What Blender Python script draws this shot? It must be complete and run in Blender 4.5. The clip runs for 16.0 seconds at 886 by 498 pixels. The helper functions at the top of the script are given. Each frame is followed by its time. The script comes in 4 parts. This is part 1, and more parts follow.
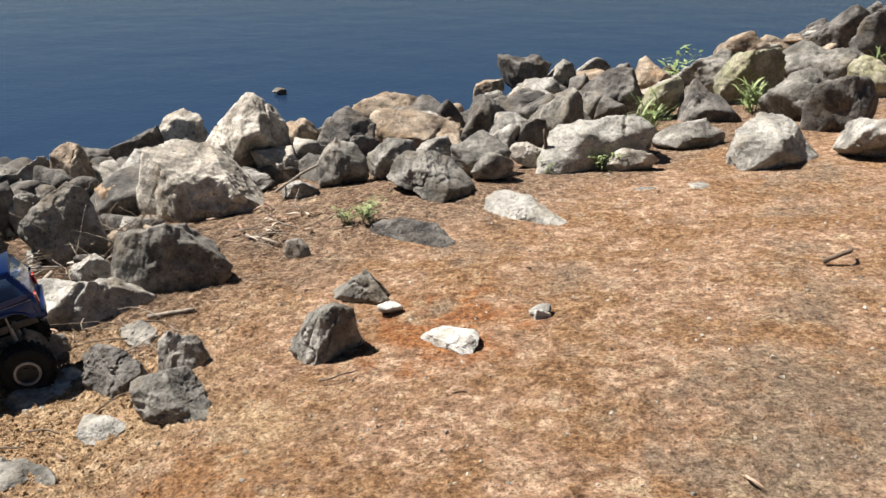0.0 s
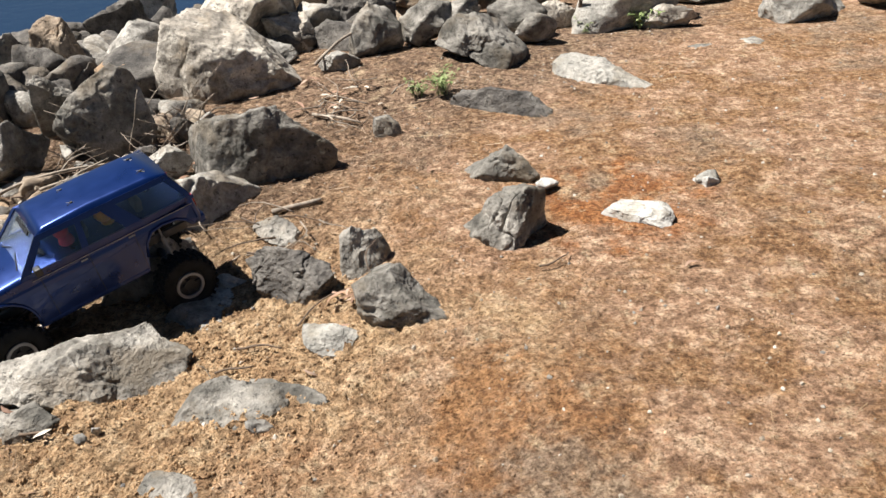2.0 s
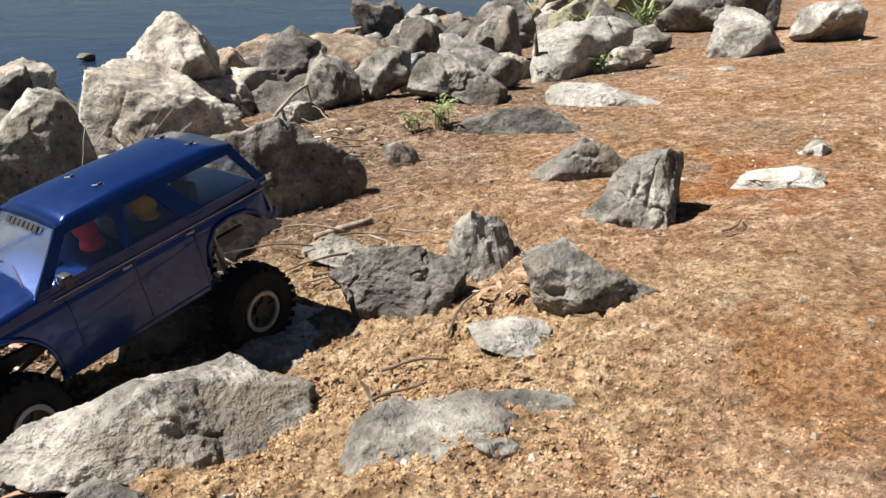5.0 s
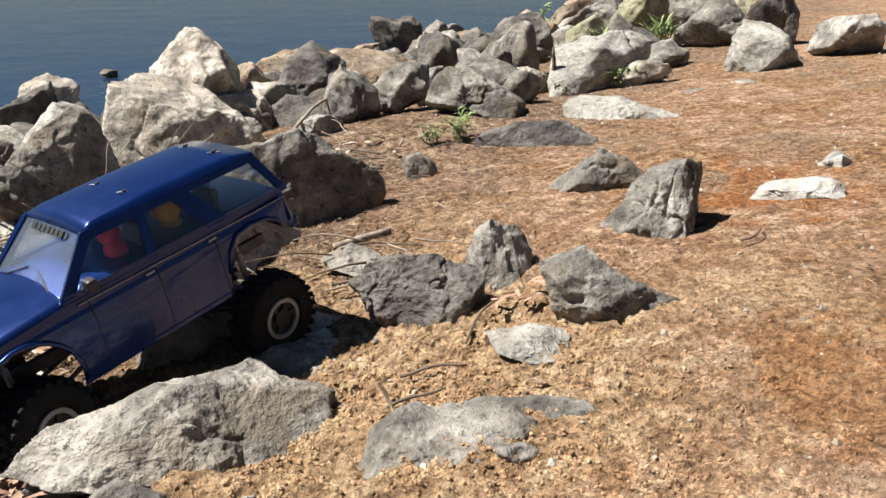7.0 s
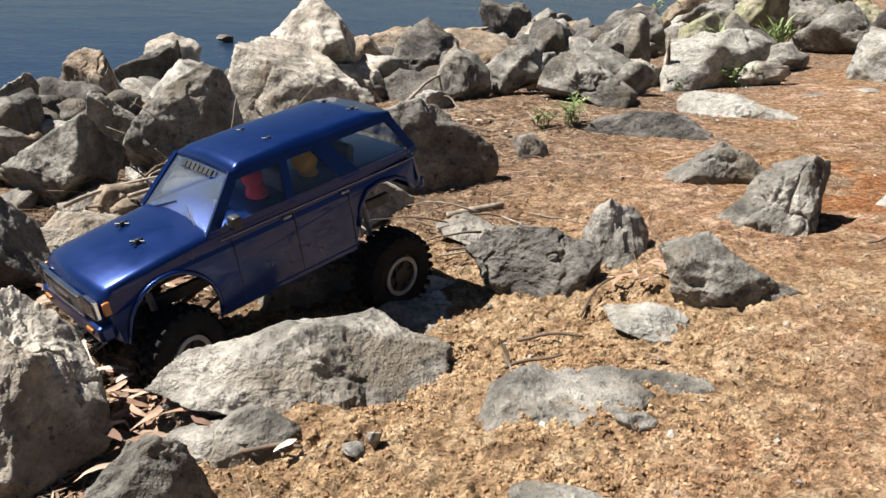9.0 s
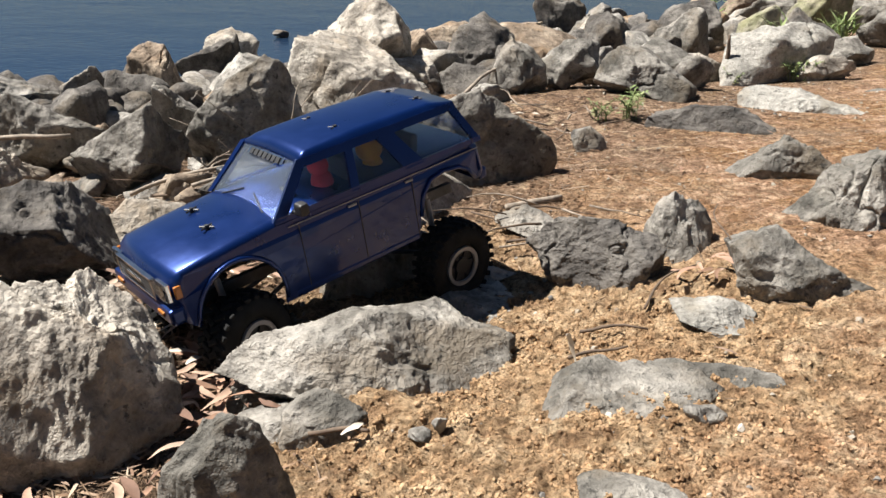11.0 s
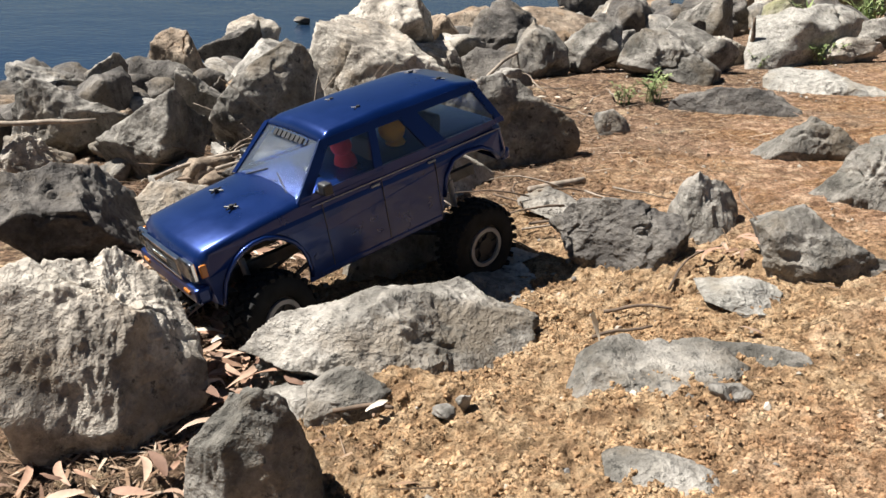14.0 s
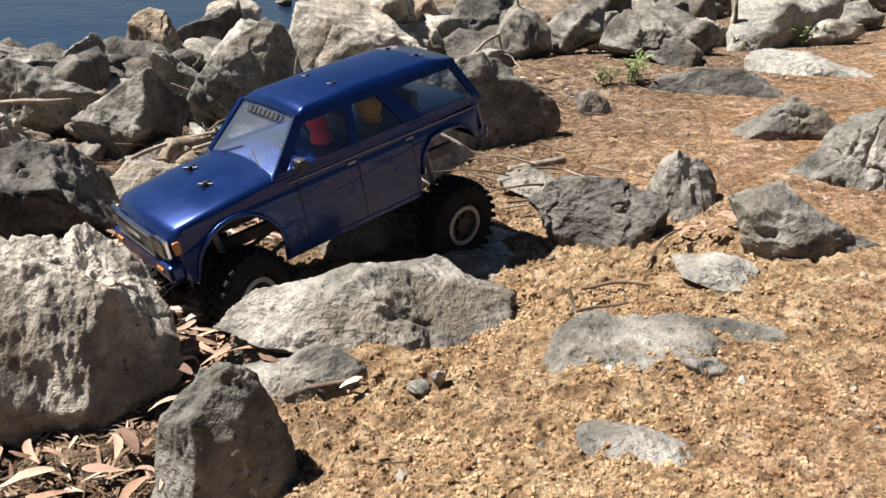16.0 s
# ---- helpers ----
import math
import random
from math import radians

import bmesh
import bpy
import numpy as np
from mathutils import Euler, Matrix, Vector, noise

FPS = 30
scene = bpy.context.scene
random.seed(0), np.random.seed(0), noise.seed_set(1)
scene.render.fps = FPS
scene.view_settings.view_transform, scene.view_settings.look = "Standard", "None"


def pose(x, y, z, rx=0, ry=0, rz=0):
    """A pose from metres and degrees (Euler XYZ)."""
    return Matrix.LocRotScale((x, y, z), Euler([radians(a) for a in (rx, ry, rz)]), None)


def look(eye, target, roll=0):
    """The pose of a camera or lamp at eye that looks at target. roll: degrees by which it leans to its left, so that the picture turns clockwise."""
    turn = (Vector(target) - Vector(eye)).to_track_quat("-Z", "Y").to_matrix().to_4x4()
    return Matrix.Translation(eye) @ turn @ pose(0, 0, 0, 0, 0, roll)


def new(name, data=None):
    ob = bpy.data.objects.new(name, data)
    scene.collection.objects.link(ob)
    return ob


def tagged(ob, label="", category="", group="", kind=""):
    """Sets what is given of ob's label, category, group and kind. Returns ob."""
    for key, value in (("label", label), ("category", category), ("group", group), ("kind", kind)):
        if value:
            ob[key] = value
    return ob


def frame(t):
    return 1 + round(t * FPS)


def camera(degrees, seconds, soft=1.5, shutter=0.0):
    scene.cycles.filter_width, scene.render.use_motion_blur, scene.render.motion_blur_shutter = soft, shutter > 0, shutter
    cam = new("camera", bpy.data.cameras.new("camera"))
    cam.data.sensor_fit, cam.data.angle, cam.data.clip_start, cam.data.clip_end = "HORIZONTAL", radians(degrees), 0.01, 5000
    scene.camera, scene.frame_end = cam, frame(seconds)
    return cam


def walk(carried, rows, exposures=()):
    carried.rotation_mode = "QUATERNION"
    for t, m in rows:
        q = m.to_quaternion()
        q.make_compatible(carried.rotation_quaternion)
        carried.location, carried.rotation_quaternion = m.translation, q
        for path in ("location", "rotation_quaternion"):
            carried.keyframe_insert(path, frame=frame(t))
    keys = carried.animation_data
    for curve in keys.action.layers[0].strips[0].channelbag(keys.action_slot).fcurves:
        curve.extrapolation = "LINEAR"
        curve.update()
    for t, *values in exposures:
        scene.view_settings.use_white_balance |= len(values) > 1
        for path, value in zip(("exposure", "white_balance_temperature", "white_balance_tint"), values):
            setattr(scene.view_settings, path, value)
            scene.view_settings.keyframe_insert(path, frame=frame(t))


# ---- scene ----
cam = camera(56.1, 16.0)
PATH = [
    (0, (0.077, 0.068, 0.913), (-0.048, 1.893, 0.104), -0.2),
    (0.5, (-0.052, 0.059, 0.908), (-0.101, 1.855, 0.029), 0.5),
    (1, (-0.234, 0.095, 0.911), (-0.078, 1.862, -0.012), 0.8),
    (1.5, (-0.379, -0.018, 0.906), (-0.164, 1.71, -0.078), 0.0),
    (2, (-0.554, 0.173, 0.895), (-0.322, 1.831, -0.199), 1.7),
    (2.5, (-0.695, 0.268, 0.913), (-0.422, 1.836, -0.298), 3.4),
    (3, (-0.843, 0.284, 0.866), (-0.375, 1.797, -0.357), 4.9),
    (3.5, (-0.897, 0.375, 0.683), (-0.279, 1.884, -0.475), 7.6),
    (4, (-0.923, 0.469, 0.54), (-0.244, 2.118, -0.366), 4.1),
    (4.2, (-0.938, 0.477, 0.501), (-0.264, 2.171, -0.322), 1.9),
    (6.5, (-0.949, 0.469, 0.482), (-0.294, 2.216, -0.237), 0.5),
    (7, (-0.951, 0.468, 0.48), (-0.32, 2.226, -0.233), 0.6),
    (7.5, (-0.964, 0.465, 0.476), (-0.378, 2.239, -0.237), 1.5),
    (8, (-0.988, 0.454, 0.465), (-0.467, 2.245, -0.257), 2.7),
    (8.5, (-1.002, 0.457, 0.461), (-0.522, 2.254, -0.274), 3.5),
    (11, (-1.027, 0.457, 0.45), (-0.685, 2.277, -0.304), 3.3),
    (11.5, (-1.039, 0.452, 0.449), (-0.738, 2.279, -0.307), 3.2),
    (12, (-1.045, 0.451, 0.446), (-0.774, 2.281, -0.314), 2.8),
    (12.5, (-1.037, 0.457, 0.444), (-0.772, 2.283, -0.326), 2.2),
    (13, (-1.035, 0.456, 0.443), (-0.762, 2.279, -0.334), 2.3),
    (13.5, (-1.032, 0.454, 0.44), (-0.749, 2.274, -0.339), 2.5),
    (14, (-1.03, 0.454, 0.441), (-0.737, 2.272, -0.341), 2.7),
    (14.5, (-1.025, 0.453, 0.437), (-0.719, 2.266, -0.349), 2.8),
    (15, (-1.024, 0.453, 0.436), (-0.707, 2.26, -0.359), 2.9),
    (15.5, (-1.02, 0.453, 0.431), (-0.693, 2.253, -0.377), 2.9),
    (16, (-1.02, 0.454, 0.431), (-0.694, 2.253, -0.381), 3.0),
]
walk(cam, [(t, look(eye, target, roll)) for t, eye, target, roll in PATH])

# ---- world, sun, exposure ----
SUN_AZ, SUN_EL = radians(159.0), radians(56.0)   # azimuth counted from +x towards +y
world = bpy.data.worlds.new("sky")
scene.world = world
world.use_nodes = True
wn = world.node_tree.nodes
sky = wn.new("ShaderNodeTexSky")
sky.sky_type = 'NISHITA'
sky.sun_disc = False
sky.sun_elevation = SUN_EL
sky.sun_rotation = radians(90.0) - SUN_AZ
sky.air_density, sky.dust_density, sky.ozone_density = 1.0, 0.0, 2.2
world.node_tree.links.new(sky.outputs[0], wn["Background"].inputs[0])
wn["Background"].inputs[1].default_value = 0.0175
sun = new("sun", bpy.data.lights.new("sun", 'SUN'))
sun.data.energy, sun.data.angle, sun.data.color = 5.0, radians(0.5), (1.0, 0.96, 0.90)
sun_way = Vector((math.cos(SUN_EL) * math.cos(SUN_AZ), math.cos(SUN_EL) * math.sin(SUN_AZ), math.sin(SUN_EL)))
sun.matrix_world = look(sun_way * 20, (0, 0, 0))
scene.view_settings.exposure = 1.19

# ---- noise for shapes ----
def hash3(ix, iy, iz, seed):
    h = (ix.astype(np.int64) * 374761393 + iy.astype(np.int64) * 668265263 + iz.astype(np.int64) * 2147483647 + seed * 1274126177) & 0xFFFFFFFF
    h = ((h ^ (h >> 13)) * 1274126177) & 0xFFFFFFFF
    h = ((h ^ (h >> 16)) * 2246822519) & 0xFFFFFFFF
    return ((h ^ (h >> 15)) & 0xFFFFFF) / float(0xFFFFFF)


def vnoise(p, seed=0):
    """Smooth value noise in -1..1 at points p (n x 3)."""
    i = np.floor(p)
    f = p - i
    f = f * f * f * (f * (f * 6 - 15) + 10)
    i = i.astype(np.int64)
    out = 0
    for dx in (0, 1):
        wx = f[:, 0] if dx else 1 - f[:, 0]
        for dy in (0, 1):
            wy = f[:, 1] if dy else 1 - f[:, 1]
            for dz in (0, 1):
                wz = f[:, 2] if dz else 1 - f[:, 2]
                out = out + wx * wy * wz * hash3(i[:, 0] + dx, i[:, 1] + dy, i[:, 2] + dz, seed)
    return out * 2 - 1


def fbm(p, octaves=4, seed=0, gain=0.5):
    out, a, s = 0, 1.0, 0.0
    for o in range(octaves):
        out = out + a * vnoise(p * (2.03 ** o) + o * 17.3, seed + o)
        s += a
        a *= gain
    return out / s


# ---- terrain ----
WATER_Z = -0.13


def shore(x):
    x = np.clip(x, -4, 30)
    return 4.05 + .75 * x + .09 * np.minimum(x, 6) ** 2


def ground_base(x, y):
    z = .112 + .09 * 6 * np.tanh((x - .05) / 6) - .085 * 6 * np.tanh((y - 1.39) / 6)
    for cx, cy, r, h in ((-.9, 1.33, .32, -.055), (-.55, .98, .16, -.022), (-.37, 2.55, .4, .04), (-.95, .85, .12, .012), (-1.25, .85, .28, -.05), (-.93, 1.085, .06, .016), (-.965, 1.118, .030, .022)):
        z = z + h * np.exp(-((x - cx) ** 2 + (y - cy) ** 2) / (r * r))
    d = y - shore(x) + .35
    return z - .45 * np.clip(d / 1.2, 0, 1) ** 1.3 - np.clip(d - 1.2, 0, 6) * .3


def ground(x, y):
    """Height of the dirt, with its lumps."""
    x, y = np.asarray(x, float).ravel(), np.asarray(y, float).ravel()
    p = np.stack([x, y, 0 * x], 1)
    rough = np.exp(-np.clip((np.hypot(x + .95, y - 1.25) - .3) / .3, 0, 9) ** 2)            # crumbly sand by the rocks, trodden dirt further off
    near = np.exp(-((x + .4) ** 2 + (y - 1.6) ** 2) / 9)
    z = ground_base(x, y) + .010 * fbm(p * 4.5, 3, 3)
    crust = 1 - np.abs(fbm(p * 46, 3, 11, .6)) * 2.2
    z = z + near * ((.0015 + .006 * rough) * crust + (.001 + .0028 * rough) * fbm(p * 120, 2, 21))
    z = z - near * .005 * np.clip(1 - 12 * np.abs(vnoise(p * 11 + .9 * fbm(p * 9, 2, 77)[:, None], 61)), 0, 1) * (.4 + .6 * (1 - rough))
    return z


# ---- materials ----
def nodes_of(name):
    m = bpy.data.materials.new(name)
    m.use_nodes = True
    nt = m.node_tree
    return m, nt, nt.nodes["Principled BSDF"]


def add(nt, kind, **values):
    n = nt.nodes.new(kind)
    for k, v in values.items():
        if k in n.inputs:
            n.inputs[k].default_value = v
    return n


def tex(nt, scale, detail=4.0, rough=0.55, coords=None, kind="ShaderNodeTexNoise"):
    n = nt.nodes.new(kind)
    n.inputs["Scale"].default_value = scale
    if "Detail" in n.inputs:
        n.inputs["Detail"].default_value = detail
    if "Roughness" in n.inputs:
        n.inputs["Roughness"].default_value = rough
    if coords is not None:
        nt.links.new(coords, n.inputs["Vector"])
    return n


def ramp(nt, fac, stops):
    n = nt.nodes.new("ShaderNodeValToRGB")
    e = n.color_ramp.elements
    while len(e) < len(stops):
        e.new(0.5)
    for k, (p, c) in enumerate(stops):
        e[k].position = p
        e[k].color = (*c, 1) if len(c) == 3 else c
    nt.links.new(fac, n.inputs["Fac"])
    return n.outputs["Color"]


def mix(nt, fac, a, b, mode='MIX'):
    n = nt.nodes.new("ShaderNodeMix")
    n.data_type, n.blend_type = 'RGBA', mode
    for sock, v in ((n.inputs[0], fac), (n.inputs[6], a), (n.inputs[7], b)):
        if isinstance(v, (int, float)):
            sock.default_value = v
        elif isinstance(v, tuple):
            sock.default_value = (*v, 1)
        else:
            nt.links.new(v, sock)
    return n.outputs[2]


def math_node(nt, op, a, b=0.0):
    n = nt.nodes.new("ShaderNodeMath")
    n.operation = op
    for sock, v in ((n.inputs[0], a), (n.inputs[1], b)):
        if isinstance(v, (int, float)):
            sock.default_value = v
        else:
            nt.links.new(v, sock)
    return n.outputs[0]


def bump(nt, height, strength, distance, bsdf, under=None):
    n = nt.nodes.new("ShaderNodeBump")
    n.inputs["Strength"].default_value, n.inputs["Distance"].default_value = strength, distance
    nt.links.new(height, n.inputs["Height"])
    if under is not None:
        nt.links.new(under, n.inputs["Normal"])
    nt.links.new(n.outputs[0], bsdf.inputs["Normal"])
    return n.outputs[0]


def rock_material(name, low, mid, high, stain, moss=0.0):
    m, nt, b = nodes_of(name)
    tc = nt.nodes.new("ShaderNodeTexCoord")
    oi = nt.nodes.new("ShaderNodeObjectInfo")
    # every rock is cut from another place of the stone
    shift = nt.nodes.new("ShaderNodeVectorMath")
    shift.operation = 'ADD'
    nt.links.new(tc.outputs["Object"], shift.inputs[0])
    nt.links.new(math_node(nt, 'MULTIPLY', oi.outputs["Random"], 37.0), shift.inputs[1])
    co = shift.outputs[0]
    big = tex(nt, 11, 5, .62, co)
    mott = tex(nt, 46, 5, .68, co)
    fine = tex(nt, 170, 4, .7, co)
    body = ramp(nt, big.outputs["Fac"], [(.34, low), (.49, mid), (.62, high)])
    col = mix(nt, 1.0, body, ramp(nt, mott.outputs["Fac"], [(.34, (.68, .665, .65)), (.48, (1, 1, 1)), (.64, (1.22, 1.21, 1.19))]), 'MULTIPLY')
    col = mix(nt, 1.0, col, ramp(nt, fine.outputs["Fac"], [(.36, (.80, .79, .78)), (.5, (1, 1, 1)), (.64, (1.12, 1.12, 1.11))]), 'MULTIPLY')
    # warm weathering over broad patches
    st = tex(nt, 7.5, 6, .68, co)
    col = mix(nt, ramp(nt, st.outputs["Fac"], [(.52, (0, 0, 0)), (.64, (.55, .55, .55))]), col, stain)
    # pale lichen and mineral crusts with ragged edges
    fleck = tex(nt, 26, 8, .74, co)
    col = mix(nt, ramp(nt, fleck.outputs["Fac"], [(.595, (0, 0, 0)), (.645, (.42, .42, .42))]), col, (high[0] * 1.12, high[1] * 1.10, high[2] * 1.06))
    # dark spots that put the shade of small pits and crevices into the colour
    dk = tex(nt, 60, 6, .74, co)
    col = mix(nt, ramp(nt, dk.outputs["Fac"], [(.36, (.8, .8, .8)), (.42, (0, 0, 0))]), col, (low[0] * .4, low[1] * .4, low[2] * .4))
    if moss:
        ms = tex(nt, 12, 5, .6, co)
        col = mix(nt, ramp(nt, ms.outputs["Fac"], [(.46, (0, 0, 0)), (.6, (moss, moss, moss))]), col, (.24, .25, .12))
    shade = math_node(nt, 'ADD', math_node(nt, 'MULTIPLY', oi.outputs["Random"], .34), .83)
    hsv = nt.nodes.new("ShaderNodeHueSaturation")
    nt.links.new(col, hsv.inputs["Color"])
    nt.links.new(shade, hsv.inputs["Value"])
    nt.links.new(hsv.outputs[0], b.inputs["Base Color"])
    b.inputs["Roughness"].default_value = .88
    b.inputs["Specular IOR Level"].default_value = .3
    # slanting layers, chipped relief, coarse grain
    mp = nt.nodes.new("ShaderNodeMapping")
    mp.inputs["Rotation"].default_value = (.5, .6, .2)
    mp.inputs["Scale"].default_value = (1, 1, 2.2)
    nt.links.new(co, mp.inputs[0])
    chip = tex(nt, 17, 5, .62, mp.outputs[0])
    chip.noise_type = 'RIDGED_MULTIFRACTAL'
    n1 = bump(nt, chip.outputs["Fac"], .9, .008, b)
    n2 = bump(nt, mott.outputs["Fac"], .8, .012, b, n1)
    bump(nt, fine.outputs["Fac"], .7, .0035, b, n2)
    return m


ROCKS = {
    "tan": rock_material("tan_rock", (0.158, 0.140, 0.118), (0.332, 0.299, 0.256), (0.515, 0.472, 0.410), (0.315, 0.244, 0.166)),
    "grey": rock_material("grey_rock", (0.125, 0.118, 0.107), (0.262, 0.247, 0.223), (0.444, 0.421, 0.382), (0.258, 0.209, 0.146)),
    "dark": rock_material("dark_rock", (0.046, 0.043, 0.040), (0.102, 0.093, 0.085), (0.181, 0.167, 0.150), (0.139, 0.107, 0.071)),
    "slate": rock_material("slate_rock", (0.075, 0.071, 0.062), (0.178, 0.166, 0.147), (0.318, 0.298, 0.267), (0.178, 0.140, 0.096)),
    "pale": rock_material("pale_rock", (0.172, 0.165, 0.148), (0.272, 0.261, 0.236), (0.365, 0.347, 0.313), (0.248, 0.210, 0.155)),
    "white": rock_material("white_rock", (0.339, 0.324, 0.301), (0.466, 0.452, 0.422), (0.557, 0.542, 0.512), (0.339, 0.286, 0.211)),
    "brown": rock_material("brown_rock", (0.129, 0.098, 0.071), (0.244, 0.189, 0.140), (0.377, 0.308, 0.235), (0.304, 0.193, 0.101)),
    "mossy": rock_material("mossy_rock", (0.150, 0.141, 0.102), (0.261, 0.242, 0.176), (0.371, 0.343, 0.259), (0.206, 0.178, 0.094), .42),
}


def dirt_material(name, relief=True):
    m, nt, b = nodes_of(name)
    tc = nt.nodes.new("ShaderNodeTexCoord")
    co = tc.outputs["Object"]
    sep = nt.nodes.new("ShaderNodeSeparateXYZ")
    nt.links.new(co, sep.inputs[0])
    grain = tex(nt, 140, 6, .75, co)
    mid = tex(nt, 30, 6, .7, co)
    big = tex(nt, 4.2, 5, .6, co)
    sand = ramp(nt, mid.outputs["Fac"], [(.36, (.27, .172, .100)), (.5, (.41, .278, .162)), (.63, (.54, .398, .255))])
    trodden = ramp(nt, mid.outputs["Fac"], [(.37, (.195, .116, .072)), (.5, (.37, .230, .148)), (.62, (.56, .398, .276))])
    wob = math_node(nt, 'MULTIPLY', math_node(nt, 'SUBTRACT', big.outputs["Fac"], .5), 1.3)
    far = nt.nodes.new("ShaderNodeVectorMath")
    far.operation = 'DISTANCE'
    nt.links.new(co, far.inputs[0])
    far.inputs[1].default_value = (-.95, 1.25, 0)
    where = nt.nodes.new("ShaderNodeMapRange")
    nt.links.new(math_node(nt, 'ADD', far.outputs["Value"], wob), where.inputs["Value"])
    where.inputs["From Min"].default_value, where.inputs["From Max"].default_value = .42, .72
    col = mix(nt, where.outputs[0], sand, trodden)
    # rusty thatch of dead grass
    th = tex(nt, 6.5, 6, .68, co)
    th2 = tex(nt, 48, 5, .8, co)
    thatch = ramp(nt, th2.outputs["Fac"], [(.38, (.11, .055, .025)), (.5, (.27, .148, .072)), (.62, (.43, .28, .16))])
    f = math_node(nt, 'MULTIPLY', ramp(nt, th.outputs["Fac"], [(.46, (0, 0, 0)), (.56, (.9, .9, .9))]), where.outputs[0])
    col = mix(nt, f, col, thatch)
    sc0 = tex(nt, 11, 7, .72, co)
    # grey-brown bare crust
    gr = tex(nt, 3.1, 6, .66, co)
    f2 = math_node(nt, 'MULTIPLY', ramp(nt, gr.outputs["Fac"], [(.54, (0, 0, 0)), (.64, (.75, .75, .75))]), where.outputs[0])
    col = mix(nt, f2, col, ramp(nt, th2.outputs["Fac"], [(.38, (.12, .085, .062)), (.62, (.36, .275, .20))]))
    # dark twiggy humus in the gaps of the boulders
    hy = nt.nodes.new("ShaderNodeMapRange")
    nt.links.new(math_node(nt, 'ADD', math_node(nt, 'SUBTRACT', sep.outputs["Y"], math_node(nt, 'MULTIPLY', sep.outputs["X"], .75)), wob), hy.inputs["Value"])
    hy.inputs["From Min"].default_value, hy.inputs["From Max"].default_value = 1.98, 2.40
    f3 = math_node(nt, 'MULTIPLY', ramp(nt, mid.outputs["Fac"], [(.35, (1, 1, 1)), (.65, (.65, .65, .65))]), hy.outputs[0])
    col = mix(nt, f3, col, ramp(nt, th2.outputs["Fac"], [(.40, (.05, .035, .026)), (.5, (.17, .112, .077)), (.60, (.38, .275, .19))]))
    # same dark humus under dry leaves; last two also paint shade between the boulders
    for (px, py), rad in (((-1.19, 1.02), .17), ((-1.15, 1.35), .14), ((-1.1, 1.6), .16), ((-1.05, 2.12), .30), ((-1.25, 1.85), .25)):
        near = nt.nodes.new("ShaderNodeVectorMath")
        near.operation = 'DISTANCE'
        nt.links.new(co, near.inputs[0])
        near.inputs[1].default_value = (px, py, 0)
        rag = math_node(nt, 'ADD', math_node(nt, 'DIVIDE', near.outputs["Value"], rad), math_node(nt, 'MULTIPLY', math_node(nt, 'SUBTRACT', sc0.outputs["Fac"], .5), 2.5))
        col = mix(nt, ramp(nt, rag, [(.6, (.9, .9, .9)), (1.0, (0, 0, 0))]), col, ramp(nt, th2.outputs["Fac"], [(.40, (.04, .028, .022)), (.5, (.11, .072, .05)), (.60, (.25, .17, .12))]))
    # a grey burnt-looking patch and a rusty one, with ragged edges
    for (px, py), rad, tones in (((.60, 1.13), .30, ((.10, .075, .055), (.30, .23, .165))), ((-.03, 1.52), .20, ((.19, .065, .022), (.42, .18, .065))), ((-.34, .96), .17, ((.17, .075, .03), (.38, .20, .09)))):
        near = nt.nodes.new("ShaderNodeVectorMath")
        near.operation = 'DISTANCE'
        nt.links.new(co, near.inputs[0])
        near.inputs[1].default_value = (px, py, .12)
        rag = math_node(nt, 'ADD', math_node(nt, 'DIVIDE', near.outputs["Value"], rad), math_node(nt, 'MULTIPLY', math_node(nt, 'SUBTRACT', sc0.outputs["Fac"], .5), 4.0))
        col = mix(nt, ramp(nt, rag, [(.35, (.8, .8, .8)), (.95, (0, 0, 0))]), col, ramp(nt, th2.outputs["Fac"], [(.38, tones[0]), (.62, tones[1])]))
    # pale dusty scuffs and dark bits
    sc = tex(nt, 17, 7, .72, co)
    col = mix(nt, ramp(nt, sc.outputs["Fac"], [(.57, (0, 0, 0)), (.66, (.6, .6, .6))]), col, (.56, .44, .29))
    bits = tex(nt, 210, 3, .6, co)
    col = col if not relief else mix(nt, ramp(nt, bits.outputs["Fac"], [(.35, (.7, .7, .7)), (.42, (0, 0, 0))]), col, (.12, .07, .035))
    gv = ramp(nt, grain.outputs["Fac"], [(.36, (.42, .39, .36)), (.48, (1, 1, 1)), (.64, (1.36, 1.34, 1.31))])
    col = mix(nt, 1.0, col, gv, 'MULTIPLY')
    lump = tex(nt, 85, 5, .72, co)
    col = mix(nt, 1.0, col, ramp(nt, lump.outputs["Fac"], [(.37, (.62, .58, .54)), (.5, (1, 1, 1)), (.62, (1.16, 1.15, 1.14))]), 'MULTIPLY')
    # without relief the colour is darkened, in place of the relief's own shading
    if not relief:
        col = mix(nt, 1.0, col, (.80, .78, .76), 'MULTIPLY')
    nt.links.new(col, b.inputs["Base Color"])
    b.inputs["Roughness"].default_value = .95
    b.inputs["Specular IOR Level"].default_value = .15
    if relief:
        n1 = bump(nt, lump.outputs["Fac"], .9, .012, b)
        bump(nt, grain.outputs["Fac"], 1.0, .0075, b, n1)
    return m


